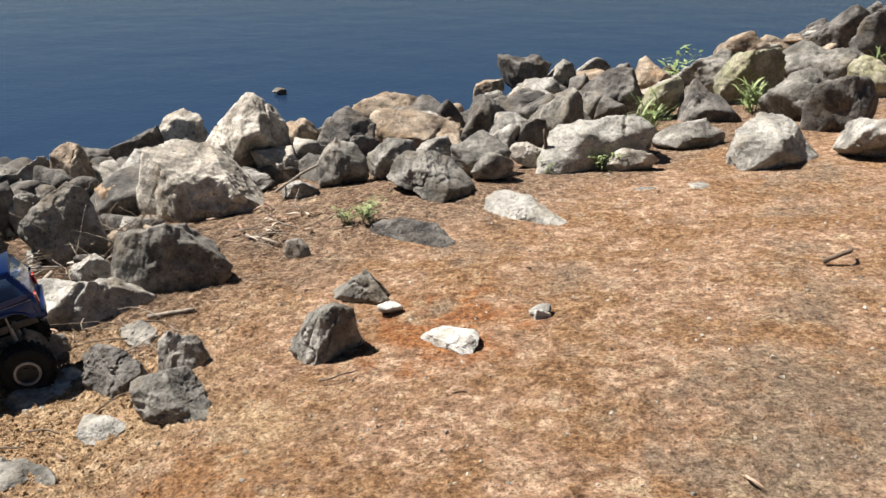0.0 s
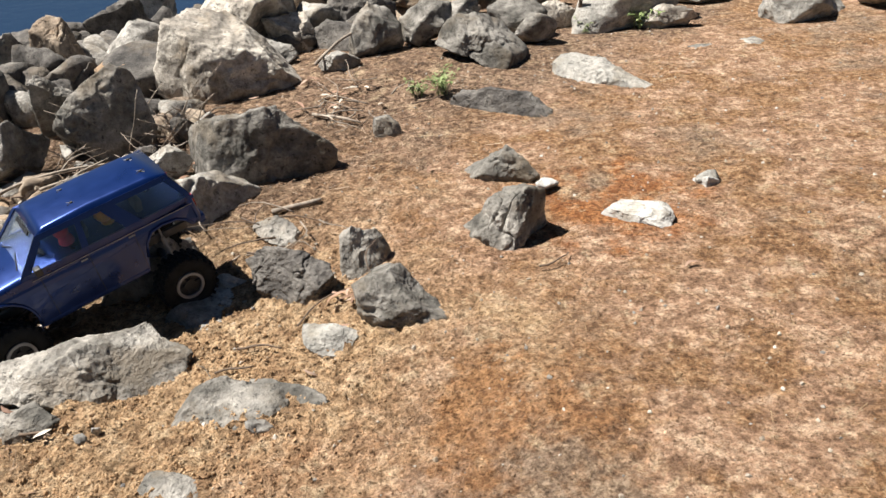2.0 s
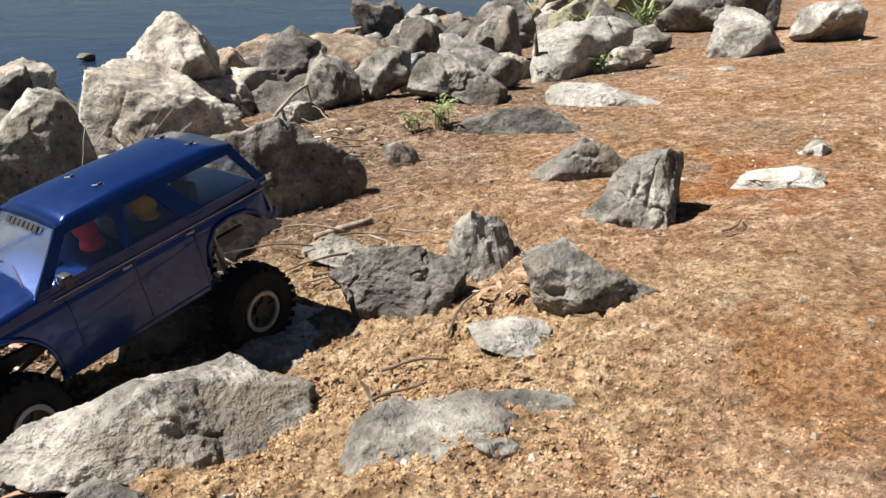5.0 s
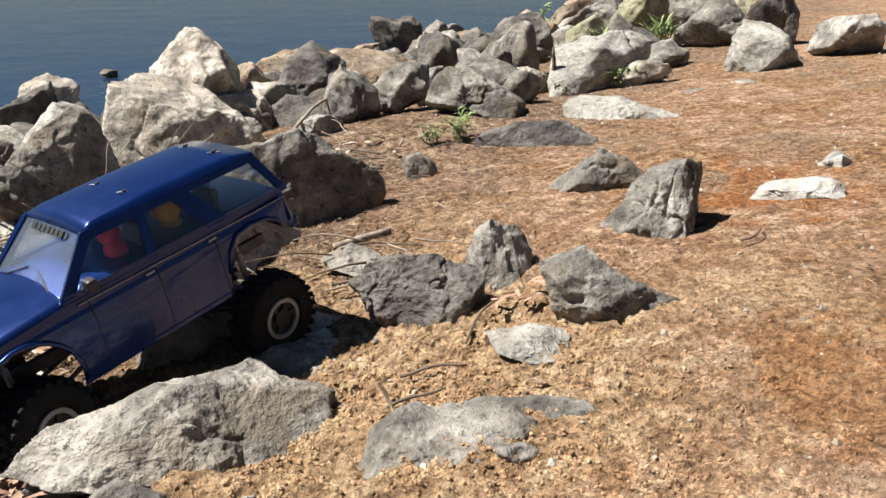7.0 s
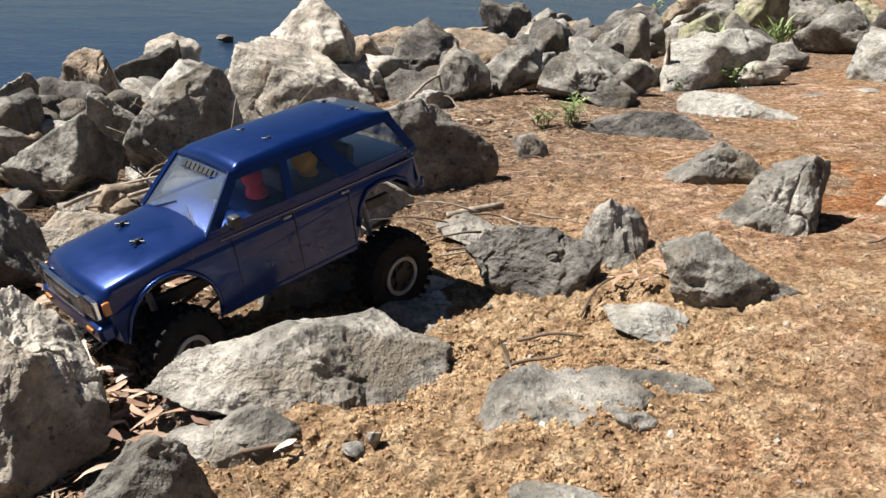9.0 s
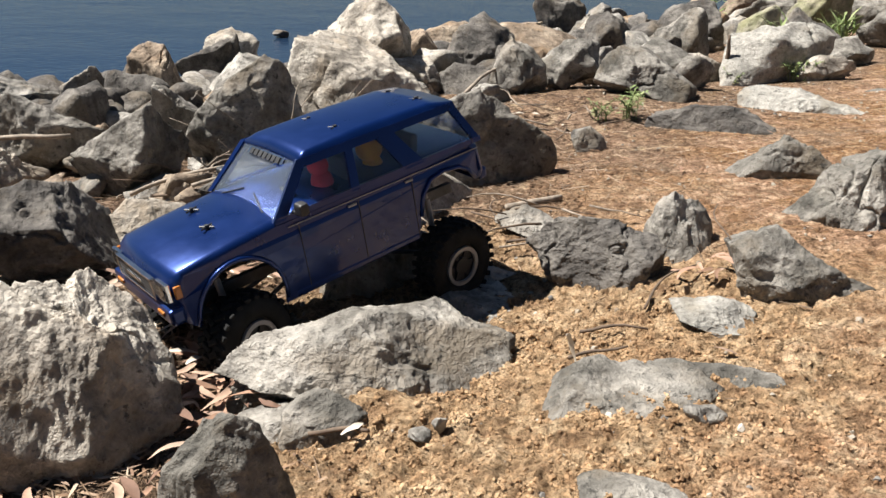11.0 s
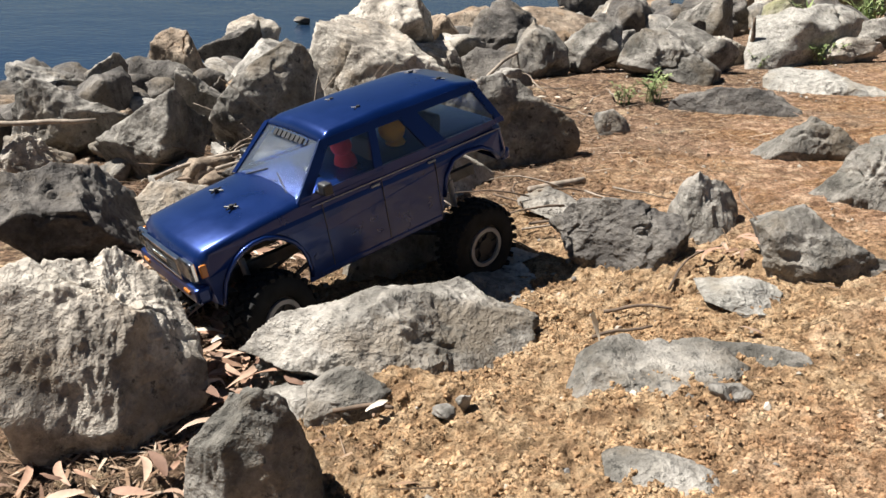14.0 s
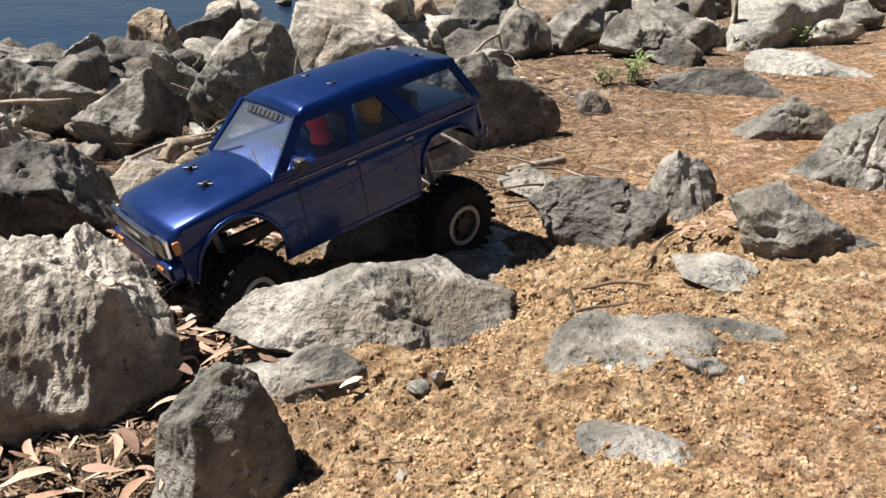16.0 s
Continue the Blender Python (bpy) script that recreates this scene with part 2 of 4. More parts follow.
def water_material():
    m, nt, b = nodes_of("lake_water")
    tc = nt.nodes.new("ShaderNodeTexCoord")
    mp = nt.nodes.new("ShaderNodeMapping")
    mp.inputs["Rotation"].default_value = (0, 0, radians(30))
    mp.inputs["Scale"].default_value = (1, 1.3, 1)
    nt.links.new(tc.outputs["Object"], mp.inputs[0])
    b.inputs["Base Color"].default_value = (.012, .027, .056, 1)
    b.inputs["Roughness"].default_value = .10
    b.inputs["IOR"].default_value = 1.33
    w1 = tex(nt, 2.0, 3, .5, mp.outputs[0])
    w2 = tex(nt, 24, 3, .6, mp.outputs[0])
    n1 = bump(nt, w1.outputs["Fac"], .09, .08, b)
    bump(nt, w2.outputs["Fac"], .20, .012, b, n1)
    return m


def plain(name, colour, rough=.5, metal=0.0, coat=0.0, vary=.12, scale=40, bumpy=0.0, spec=.5):
    m, nt, b = nodes_of(name)
    tc = nt.nodes.new("ShaderNodeTexCoord")
    n = tex(nt, scale, 5, .6, tc.outputs["Object"])
    lo = tuple(c * (1 - vary * 1.6) for c in colour)
    hi = tuple(min(1, c * (1 + vary * 1.6)) for c in colour)
    nt.links.new(ramp(nt, n.outputs["Fac"], [(.3, lo), (.7, hi)]), b.inputs["Base Color"])
    nt.links.new(math_node(nt, 'ADD', math_node(nt, 'MULTIPLY', n.outputs["Fac"], .2), max(0.02, rough - .1)), b.inputs["Roughness"])
    b.inputs["Metallic"].default_value = metal
    b.inputs["Coat Weight"].default_value = coat
    b.inputs["Coat Roughness"].default_value = .04
    b.inputs["Specular IOR Level"].default_value = spec
    if bumpy:
        bump(nt, n.outputs["Fac"], .5, bumpy, b)
    return m


def varied(name, colours, rough=.85, island=True):
    """One colour a piece, picked at random."""
    m, nt, b = nodes_of(name)
    if island:
        r = nt.nodes.new("ShaderNodeNewGeometry").outputs["Random Per Island"]
    else:
        r = nt.nodes.new("ShaderNodeObjectInfo").outputs["Random"]
    k = len(colours)
    col = ramp(nt, r, [((i + .5) / k, c) for i, c in enumerate(colours)])
    tc = nt.nodes.new("ShaderNodeTexCoord")
    n = tex(nt, 120, 4, .6, tc.outputs["Object"])
    col = mix(nt, .6, col, ramp(nt, n.outputs["Fac"], [(.3, (.6, .6, .6)), (.7, (1.2, 1.2, 1.2))]), 'MULTIPLY')
    nt.links.new(col, b.inputs["Base Color"])
    b.inputs["Roughness"].default_value = rough
    b.inputs["Specular IOR Level"].default_value = .25
    return m


def glass_material(name, tint, rough=.02):
    m, nt, b = nodes_of(name)
    b.inputs["Base Color"].default_value = (*tint, 1)
    b.inputs["Roughness"].default_value = rough
    b.inputs["Transmission Weight"].default_value = 1.0
    b.inputs["IOR"].default_value = 1.45
    return m


DIRT = dirt_material("dirt")
CRUMBS = dirt_material("dirt_crumbs", False)
WATER = water_material()
GRAVEL = varied("gravel", [(.30, .26, .21), (.18, .17, .16), (.42, .38, .31), (.26, .20, .14), (.52, .48, .42)], .85)
STRAW = varied("dry_straw", [(.30, .175, .085), (.20, .11, .05), (.44, .31, .18), (.25, .145, .07), (.37, .25, .14)], .9)
TWIGS = varied("twig_bits", [(.16, .10, .06), (.24, .17, .11), (.10, .065, .04), (.26, .19, .135)], .9)
BARK_BITS = varied("bark_bits", [(.45, .33, .24), (.55, .44, .33), (.34, .22, .15), (.28, .17, .11)], .9)
LEAF = varied("dry_leaf", [(.36, .22, .15), (.22, .13, .085), (.46, .32, .235), (.31, .18, .125), (.52, .39, .295), (.17, .10, .07)], .75, False)
PALE_LEAF = plain("bleached_leaf", (.55, .48, .39), .7, vary=.15)
BARK = plain("grey_bark", (.26, .215, .17), .9, vary=.3, scale=60, bumpy=.002)
DARK_BARK = plain("dark_bark", (.12, .085, .06), .9, vary=.3, scale=60, bumpy=.002)
GREEN = varied("weed_leaf", [(.16, .22, .075), (.22, .28, .11), (.30, .34, .16), (.12, .17, .06)], .6)

LITTER = varied("leaf_litter", [(.25, .16, .10), (.15, .09, .055), (.36, .26, .18), (.18, .105, .07), (.50, .40, .30), (.10, .06, .04), (.30, .19, .12)], .8)


# ---- mesh helpers ----
def mesh_of(name, verts, faces, material, smooth=False):
    me = bpy.data.meshes.new(name)
    if isinstance(faces, np.ndarray):
        faces = faces.tolist()
    me.from_pydata(verts.tolist() if isinstance(verts, np.ndarray) else verts, [], faces)
    me.materials.append(material)
    if smooth:
        me.polygons.foreach_set("use_smooth", [True] * len(me.polygons))
    me.update()
    return me


def part(name, bm, material, parent, label="", smooth=False, at=None):
    """Links a bmesh as one mesh object under a thing or a part."""
    me = bpy.data.meshes.new(name)
    bm.to_mesh(me)
    bm.free()
    me.materials.append(material)
    if smooth:
        me.polygons.foreach_set("use_smooth", [True] * len(me.polygons))
    ob = new(name, me)
    ob.parent = parent
    if at is not None:
        ob.matrix_basis = at
    return tagged(ob, label)


def join(*bms):
    out = bmesh.new()
    for b in bms:
        me = bpy.data.meshes.new("tmp")
        b.to_mesh(me)
        b.free()
        out.from_mesh(me)
        bpy.data.meshes.remove(me)
    return out


def box(sx, sy, sz, x=0, y=0, z=0, bevel=0.0, rot=None, seg=2):
    b = bmesh.new()
    bmesh.ops.create_cube(b, size=1, matrix=Matrix.Diagonal((sx, sy, sz, 1)))
    if bevel:
        bmesh.ops.bevel(b, geom=b.edges[:], offset=bevel, segments=seg, affect='EDGES', profile=.5)
    m = Matrix.Translation((x, y, z))
    if rot is not None:
        m = m @ Euler([radians(a) for a in rot]).to_matrix().to_4x4()
    bmesh.ops.transform(b, matrix=m, verts=b.verts[:])
    return b


def rod(p, q, r, sides=10, r2=None):
    b = bmesh.new()
    p, q = Vector(p), Vector(q)
    d = q - p
    bmesh.ops.create_cone(b, cap_ends=True, segments=sides, radius1=r, radius2=r if r2 is None else r2, depth=d.length,
                          matrix=Matrix.Translation((p + q) / 2) @ d.to_track_quat("Z", "Y").to_matrix().to_4x4())
    return b


def tube(points, radii, sides=7, wobble=0.0, seed=0):
    """A bent tapering tube as verts and faces."""
    rnd = random.Random(seed)
    pts = [Vector(p) for p in points]
    verts, faces = [], []
    for k, p in enumerate(pts):
        d = (pts[min(k + 1, len(pts) - 1)] - pts[max(k - 1, 0)]).normalized()
        a = d.cross(Vector((.31, .2, .93))).normalized()
        c = d.cross(a)
        r = radii[k] if isinstance(radii, (list, tuple)) else radii
        for s in range(sides):
            w = 2 * math.pi * s / sides
            rr = r * (1 + wobble * rnd.uniform(-1, 1))
            verts.append(p + (a * math.cos(w) + c * math.sin(w)) * rr)
    for k in range(len(pts) - 1):
        for s in range(sides):
            t = (s + 1) % sides
            faces.append((k * sides + s, k * sides + t, (k + 1) * sides + t, (k + 1) * sides + s))
    faces.append(tuple(range(sides))[::-1])
    faces.append(tuple(range((len(pts) - 1) * sides, len(pts) * sides)))
    return [tuple(v) for v in verts], faces


def bent(p, q, n=9, sag=.0, jitter=.004, seed=0):
    """Points along a crooked stick from p to q."""
    rnd = random.Random(seed)
    p, q = Vector(p), Vector(q)
    out = []
    dx, dz, ph = rnd.uniform(-1, 1), rnd.uniform(0, 1), rnd.uniform(0, 6)
    for k in range(n):
        u = k / (n - 1)
        b = math.sin(math.pi * u)
        side = Vector((-(q - p).y, (q - p).x, 0)).normalized()
        out.append(p.lerp(q, u) + side * (b * sag * dx + jitter * math.sin(ph + 7 * u)) + Vector((0, 0, b * abs(sag) * .5 * dz + rnd.uniform(-.3, .3) * jitter)))
    return out


# ---- ground and water ----
def graded(marks, steps, far, growth=1.16):
    """Grid lines with a step of their own between marks, ever wider beyond them."""
    mid = np.concatenate([np.arange(a, b - s / 2, s) for a, b, s in zip(marks, marks[1:], steps)] + [[marks[-1]]])
    lines = []
    for s0 in (steps[0], steps[-1]):
        ext, d, s = [], 0.0, s0
        while d < far:
            s *= growth
            d += s
            ext.append(d)
        lines.append(np.array(ext))
    return np.concatenate([(marks[0] - lines[0])[::-1], mid, marks[-1] + lines[1]])


gx, gy = graded((-1.75, -1.28, -.3, 1.25), (.009, .0042, .0085), 300), graded((.55, .82, 1.6, 2.8), (.008, .0042, .009), 300)
XX, YY = np.meshgrid(gx, gy)
zz = ground(XX, YY)
gv = np.stack([XX.ravel(), YY.ravel(), zz], 1)
nx, ny = len(gx), len(gy)
ii = (np.arange(ny - 1)[:, None] * nx + np.arange(nx - 1)[None]).ravel()
gf = np.stack([ii, ii + 1, ii + nx + 1, ii + nx], 1)
tagged(new("ground", mesh_of("ground", gv, gf, DIRT, True)), "dry orange-brown dirt bank with sand and dead grass", "ground", kind="structure")

wx, wy = np.linspace(-300, 300, 25), np.linspace(-20, 300, 25)
WX, WY = np.meshgrid(wx, wy)
wi = (np.arange(24)[:, None] * 25 + np.arange(24)[None]).ravel()
tagged(new("water", mesh_of("water", np.stack([WX.ravel(), WY.ravel(), 0 * WX.ravel() + WATER_Z], 1), np.stack([wi, wi + 1, wi + 26, wi + 25], 1), WATER, True)),
       "dark blue rippled lake water below the rocks", "water", kind="structure")

# ---- rocks ----
BALLS = {}


def ball(level):
    if level not in BALLS:
        b = bmesh.new()
        bmesh.ops.create_icosphere(b, subdivisions=level, radius=1)
        v = np.array([q.co[:] for q in b.verts])
        BALLS[level] = v / np.linalg.norm(v, axis=1)[:, None], np.array([[q.index for q in f.verts] for f in b.faces])
        b.free()
    return BALLS[level]


def rock(label, x, y, z, w, d, h, turn, tone, cuts=(), seed=1, level=5, buried=False, rough=1.0, lean=0, dents=()):
    """A broken boulder of width w, depth d and height h over its foot at z, turned about the upright. Its faces are planes that knock corners
    off a block: each cut is the way its face looks in the front view (degrees from the right, up is 90), how far out it lies, and how far it tips forwards."""
    rnd = np.random.RandomState(seed)
    way, tri = ball(level)
    half = np.array([w / 2, d / 2, h * .72])
    normals = [(1, 0, 0), (-1, 0, 0), (0, 1, 0), (0, -1, 0), (0, 0, 1), (0, 0, -1)]
    reach = [1.0] * 6
    normals = [np.array(n, float) + rnd.normal(0, .05 if len(cuts) > 4 else .17, 3) for n in normals]
    for a, f, p in cuts:
        ca, cp = radians(a), radians(p)
        normals.append(np.array([math.cos(ca) * math.cos(cp), -math.sin(cp), math.sin(ca) * math.cos(cp)]))
        reach.append(f)
    # a slanting upper face, a left and a right face
    for a, f, p in () if len(cuts) > 4 else ((rnd.uniform(95, 130), rnd.uniform(.74, .92), rnd.uniform(14, 40)), (rnd.uniform(140, 165), rnd.uniform(.86, 1.02), rnd.uniform(20, 45)),
                    (rnd.uniform(20, 50), rnd.uniform(.84, 1.05), rnd.uniform(0, 25))):
        ca, cp = radians(a), radians(p)
        normals.append(np.array([math.cos(ca) * math.cos(cp), -math.sin(cp), math.sin(ca) * math.cos(cp)]))
        reach.append(f)
    # the broken front, overhanging its foot
    for a, f, p in () if buried or len(cuts) > 4 else ((rnd.uniform(-35, -5), rnd.uniform(.72, .90), rnd.uniform(30, 55)), (rnd.uniform(-120, -75), rnd.uniform(.72, .9), rnd.uniform(40, 60)), (rnd.uniform(195, 225), rnd.uniform(.72, .88), rnd.uniform(20, 50))):
        ca, cp = radians(a), radians(p)
        normals.append(np.array([math.cos(ca) * math.cos(cp), -math.sin(cp), math.sin(ca) * math.cos(cp)]))
        reach.append(f)
    for k in range(5 if not cuts else 3 if len(cuts) < 5 else 0):
        n = rnd.normal(0, 1, 3)
        n[2] = abs(n[2]) * .8 if k % 3 else n[2]
        normals.append(n)
        reach.append(rnd.uniform(.88, 1.08) if cuts else rnd.uniform(.76, 1.0))
    # fracture facets: planes that slice off what stands proud, each a little askew to the face below it
    normals = np.array([n / np.linalg.norm(n) for n in normals])
    reach = np.array(reach)
    for count, askew, bite in ((10, .15, .06), (26, .22, .04), (90 if level >= 5 else 20, .30, .026)):
        u = rnd.normal(0, 1, (count, 3))
        u /= np.maximum(np.linalg.norm(u, axis=1), 1e-9)[:, None]
        lie = np.maximum(u @ normals.T, 0) / reach
        face = lie.argmax(1)
        spot = u / lie.max(1)[:, None]
        n = normals[face] + rnd.normal(0, askew, (count, 3))
        n /= np.maximum(np.linalg.norm(n, axis=1), 1e-9)[:, None]
        out = (n * spot).sum(1) - rnd.uniform(.1, 1, count) * bite
        good = out > .2
        normals, reach = np.concatenate([normals, n[good]]), np.concatenate([reach, out[good]])
    # the planes are looked up a little to the side, so that no edge runs straight
    wob = np.stack([fbm(way * 2.6 + seed * 1.7 + k * 7.7, 4, seed + 500 + k, .6) for k in range(3)], 1)
    bent_way = way + .045 * wob
    bent_way /= np.linalg.norm(bent_way, axis=1)[:, None]
    far_out = (np.maximum(bent_way @ normals.T, 0) / reach).max(1)
    unit = way / far_out[:, None]
    p = unit * half
    size = (w * d * h) ** (1 / 3)
    q = p / size + seed * 3.17
    tilt = rnd.normal(0, 1, 3)
    tilt /= np.linalg.norm(tilt)
    stretch = 1 + .7 * np.abs(tilt)
    # chips with sharp ridges between them
    push = 0
    for cells, slope, bow in ((50, .10, .25), (200 if level >= 5 else 80, .12, .5)):
        spot = p / size + .09 * np.stack([fbm(q * 5.1 + k * 5, 3, seed + 300 + k, .65) for k in range(3)], 1)
        seats = (unit * half / size)[rnd.randint(0, len(unit), cells)]
        slant = rnd.normal(0, slope, (cells, 3))
        level_of = rnd.uniform(-.5, .5, cells) * slope / cells ** .5
        bowl = np.zeros(len(p))
        for lo in range(0, len(p), 4000):
            gap = spot[lo:lo + 4000, None] - seats[None]
            bowl[lo:lo + 4000] = (level_of + (gap * slant).sum(2) + bow * (gap ** 2).sum(2)).min(1)
        push = push + (bowl - bowl.mean())
    # broken ledges of the layers
    s = q @ tilt * (6.5 + 4 * rnd.rand()) + 1.1 * fbm(q * 2.2, 3, seed + 60)
    saw = s - np.floor(s)
    push = push + .016 * rnd.uniform(.3, 1) * np.minimum(saw / .8, (1 - saw) / .2) * np.clip(.5 + 1.6 * fbm(q * 1.7, 2, seed + 61), 0, 1)
    # creases and knobs, coarse to fine
    push = push + .04 * fbm(q * 1.3, 2, seed) - .020 * np.abs(fbm(q * 3.4 * stretch, 3, seed + 40)) - .017 * np.abs(fbm(q * 8.5 * stretch, 3, seed + 80, .6))
    if level >= 5:
        push = push - .010 * np.abs(fbm(q * 21, 3, seed + 200, .65))
    crack = 1 - np.abs(vnoise(q * 1.5 + .45 * fbm(q * 3, 3, seed + 9)[:, None], seed + 130))
    push = push - .022 * np.clip((crack - .95) / .05, 0, 1)
    p = p + way * (push * size * rough)[:, None]
    for cx, cy, cz, r, depth in dents:
        p = p - way * (depth * np.exp(-((p - (cx, cy, cz)) ** 2).sum(1) / r ** 2))[:, None]
    for axis, span in ((0, w), (1, d)):
        above = p[p[:, 2] > (-.08 if buried else -.16) * h, axis]
        lo, hi = above.min(), above.max()
        p[:, axis] = (p[:, axis] - (lo + hi) / 2) * span / (hi - lo)
    p[:, 2] *= h * .72 / p[:, 2].max()
    p[:, 2] += h * (.18 if buried else .28)
    ob = new("rock", mesh_of("rock", p, tri, ROCKS[tone], True))
    ob.matrix_world = pose(x, y, z, 0, lean, turn)
    return tagged(ob, label, "rock", "rocks of the lake bank")


rock("large rounded light grey-tan boulder on the leaf litter", -1.226, 1.144, -0.018, .184, .178, .158, 12, "tan", ((52, 1.08, 8), (135, 1.06, 12), (100, .92, 34), (75, .95, 20), (-40, .95, 32), (218, .98, 28), (-90, 1.0, 30), (15, .98, 35), (165, 1.0, 30)), 11, 7)
rock("broad low grey rock with sand banked against it", -0.955, 1.192, .012, .305, .180, .074, -5, "slate", ((114, .92, 14), (64, .84, 12), (28, .86, 10), (158, 1.0, 10), (88, .90, 30), (100, .86, 55)), 18, 7, buried=True, dents=((-.01, -.055, .05, .036, .030),))
rock("rough grey end of a half buried rock", -1.066, 1.166, -0.007, .065, .046, .054, 4, "slate", ((120, .75, 20), (60, .8, 20)), 25, 5, buried=True)
rock("small grey rock wedged under the broad low rock", -1.004, 1.097, .019, .085, .060, .032, -1, "slate", ((60, .8, 20), (130, .75, 30)), 32, 5, buried=True)
rock("small bluish grey rock half buried in sand", -1.054, 1.106, .003, .070, .056, .026, 3, "slate", ((140, .7, 20),), 39, 5, buried=True)
rock("pointed blue-grey rock standing in dry leaves", -1.084, .953, .010, .112, .085, .106, 7, "slate", ((50, .50, 4), (140, .74, 4), (168, .95, 16), (100, .80, 52), (20, .95, 30)), 46, 6)
rock("large dark charcoal-grey pitted boulder", -1.366, 1.553, -0.026, .236, .189, .125, 17, "dark", ((115, .88, 12), (150, 1.0, 10), (48, .98, 8), (-80, .9, 40), (10, 1.0, 30), (85, .9, 36)), 53, 6)
rock("flat light grey-tan rock beside the dry leaves", -1.201, 1.621, -0.028, .227, .136, .081, 9, "tan", ((150, .75, 0), (40, .75, 0), (90, .9, 40)), 60, 6, buried=True)
rock("dark grey rock among sticks", -1.066, 1.726, -0.025, .153, .107, .073, 2, "dark", ((100, .75, 10), (140, .8, 5), (35, .8, 5), (-60, .5, 50), (-110, .55, 50)), 67, 6)
rock("dark brown-grey boulder with a flat front", -1.322, 1.969, -0.053, .213, .149, .166, 11, "slate", ((60, .78, 20), (130, .85, 5), (90, .85, 30)), 74, 6)
rock("long dark jagged rock near the water", -1.534, 2.234, -0.083, .263, .158, .155, 16, "slate", ((80, .66, 12), (-90, .6, 50), (30, .85, 0)), 81, 6)
rock("small light brown rock", -1.569, 2.097, -0.079, .139, .111, .073, 18, "tan", (), 88, 6)
rock("grey wedge-shaped rock on the lake bank", -1.267, 2.303, -0.072, .147, .103, .153, 8, "slate", ((130, .72, 0), (40, .8, 0)), 95, 6)
rock("upright rusty brown rock", -1.389, 2.709, -0.106, .160, .112, .201, 9, "brown", ((110, .85, 10), (40, .9, 10)), 102, 6)
rock("blocky black rock at the water edge", -1.261, 3.026, -0.112, .233, .163, .194, 5, "dark", ((140, .82, 0), (60, .95, 0)), 109, 6)
rock("tan-grey rock at the water edge", -1.585, 2.884, -0.116, .222, .133, .127, 13, "tan", ((125, .75, 10), (55, .8, 10)), 116, 6)
rock("low grey rock at the water edge", -1.779, 2.896, -0.116, .214, .129, .088, 17, "grey", (), 123, 6)
rock("upright angular grey slab leaning on its neighbour", -1.123, 2.127, -0.050, .240, .140, .222, 3, "slate", ((142, .48, 6), (52, .98, 4), (14, .96, 30), (100, .95, 34), (166, .95, 30), (-30, 1.0, 40)), 130, 6)
rock("tall grey-tan peaked boulder by the water", -0.847, 2.874, -0.061, .370, .243, .285, 10, "tan", ((134, .66, 8), (44, .70, 8), (95, .94, 26), (158, .95, 10), (12, 1.0, 20), (70, .92, 36)), 137, 6)
rock("big light grey angular boulder", -0.852, 2.525, -0.046, .440, .302, .205, -3, "tan", ((84, .84, 26), (122, .98, 14), (45, .90, 8), (-75, .9, 40), (160, 1.0, 24), (15, 1.0, 30)), 144, 6)
rock("large grey-tan slab with a sloping flat top", -0.737, 1.906, .000, .360, .224, .165, -8, "slate", ((116, .62, 4), (104, .58, 46), (158, .95, 8), (8, 1.0, 14), (62, 1.0, 10), (90, .90, 20)), 151, 6)
rock("broken light grey rock", -0.876, 1.735, -0.014, .289, .173, .100, -3, "grey", ((120, .8, 20), (55, .72, 20), (20, .85, 0)), 158, 6)
rock("grey triangular rock set in sand", -0.930, 1.511, -0.029, .204, .163, .107, -1, "slate", ((125, .66, 32), (38, .62, 12), (10, .6, 40), (150, .85, 10), (90, .9, 10)), 165, 6, buried=True)
rock("dark lumpy rough rock", -0.649, 1.396, .022, .178, .116, .080, -18, "dark", ((100, .92, 10), (150, 1.05, 6), (36, 1.05, 6), (-90, .95, 40), (80, .90, 30), (200, 1.0, 20)), 172, 7, rough=1.3, lean=-7)
rock("grey slab leaning on a dark rock", -0.530, 1.412, .030, .108, .110, .098, -24, "slate", ((94, .60, 48), (140, 1.12, 4), (40, 1.2, 4), (90, .96, 5), (180, 1.1, 20)), 180, 6, rough=.7)
rock("rounded grey block casting a hard shadow", -0.458, 1.256, .052, .176, .140, .088, -31, "slate", ((118, 1.10, 4), (98, .95, 16), (64, .95, 6), (30, 1.12, 16), (160, 1.15, 20)), 187, 6)
rock("jagged grey rock on the dirt", -0.267, 1.478, .072, .156, .150, .106, -34, "slate", ((124, .62, 6), (60, 1.0, 5), (4, .96, 20), (155, .9, 24), (108, .68, 46), (-40, 1.0, 30)), 193, 6)
rock("thin jagged grey outcrop in the dirt", -0.213, 1.712, .061, .170, .085, .076, -33, "slate", ((145, .6, 0), (60, .85, 0)), 200, 6, buried=True)
rock("pale blue-grey flat rock in the sand", -0.803, 1.380, -0.011, .131, .164, .027, -9, "grey", ((140, .75, 20), (40, .85, 20)), 207, 6, buried=True)
rock("small grey flat rock in the sand", -0.590, 1.196, .047, .095, .070, .033, -26, "pale", ((140, .95, 30), (50, .95, 30), (95, .85, 45), (160, .95, 10), (20, 1.0, 10)), 214, 6, buried=True)
rock("low grey slab half buried in sand", -0.722, 1.075, .044, .155, .120, .026, -26, "slate", ((100, .82, 30), (150, .9, 16), (40, .95, 10), (80, .85, 50), (170, 1.0, 20)), 221, 6, buried=True)
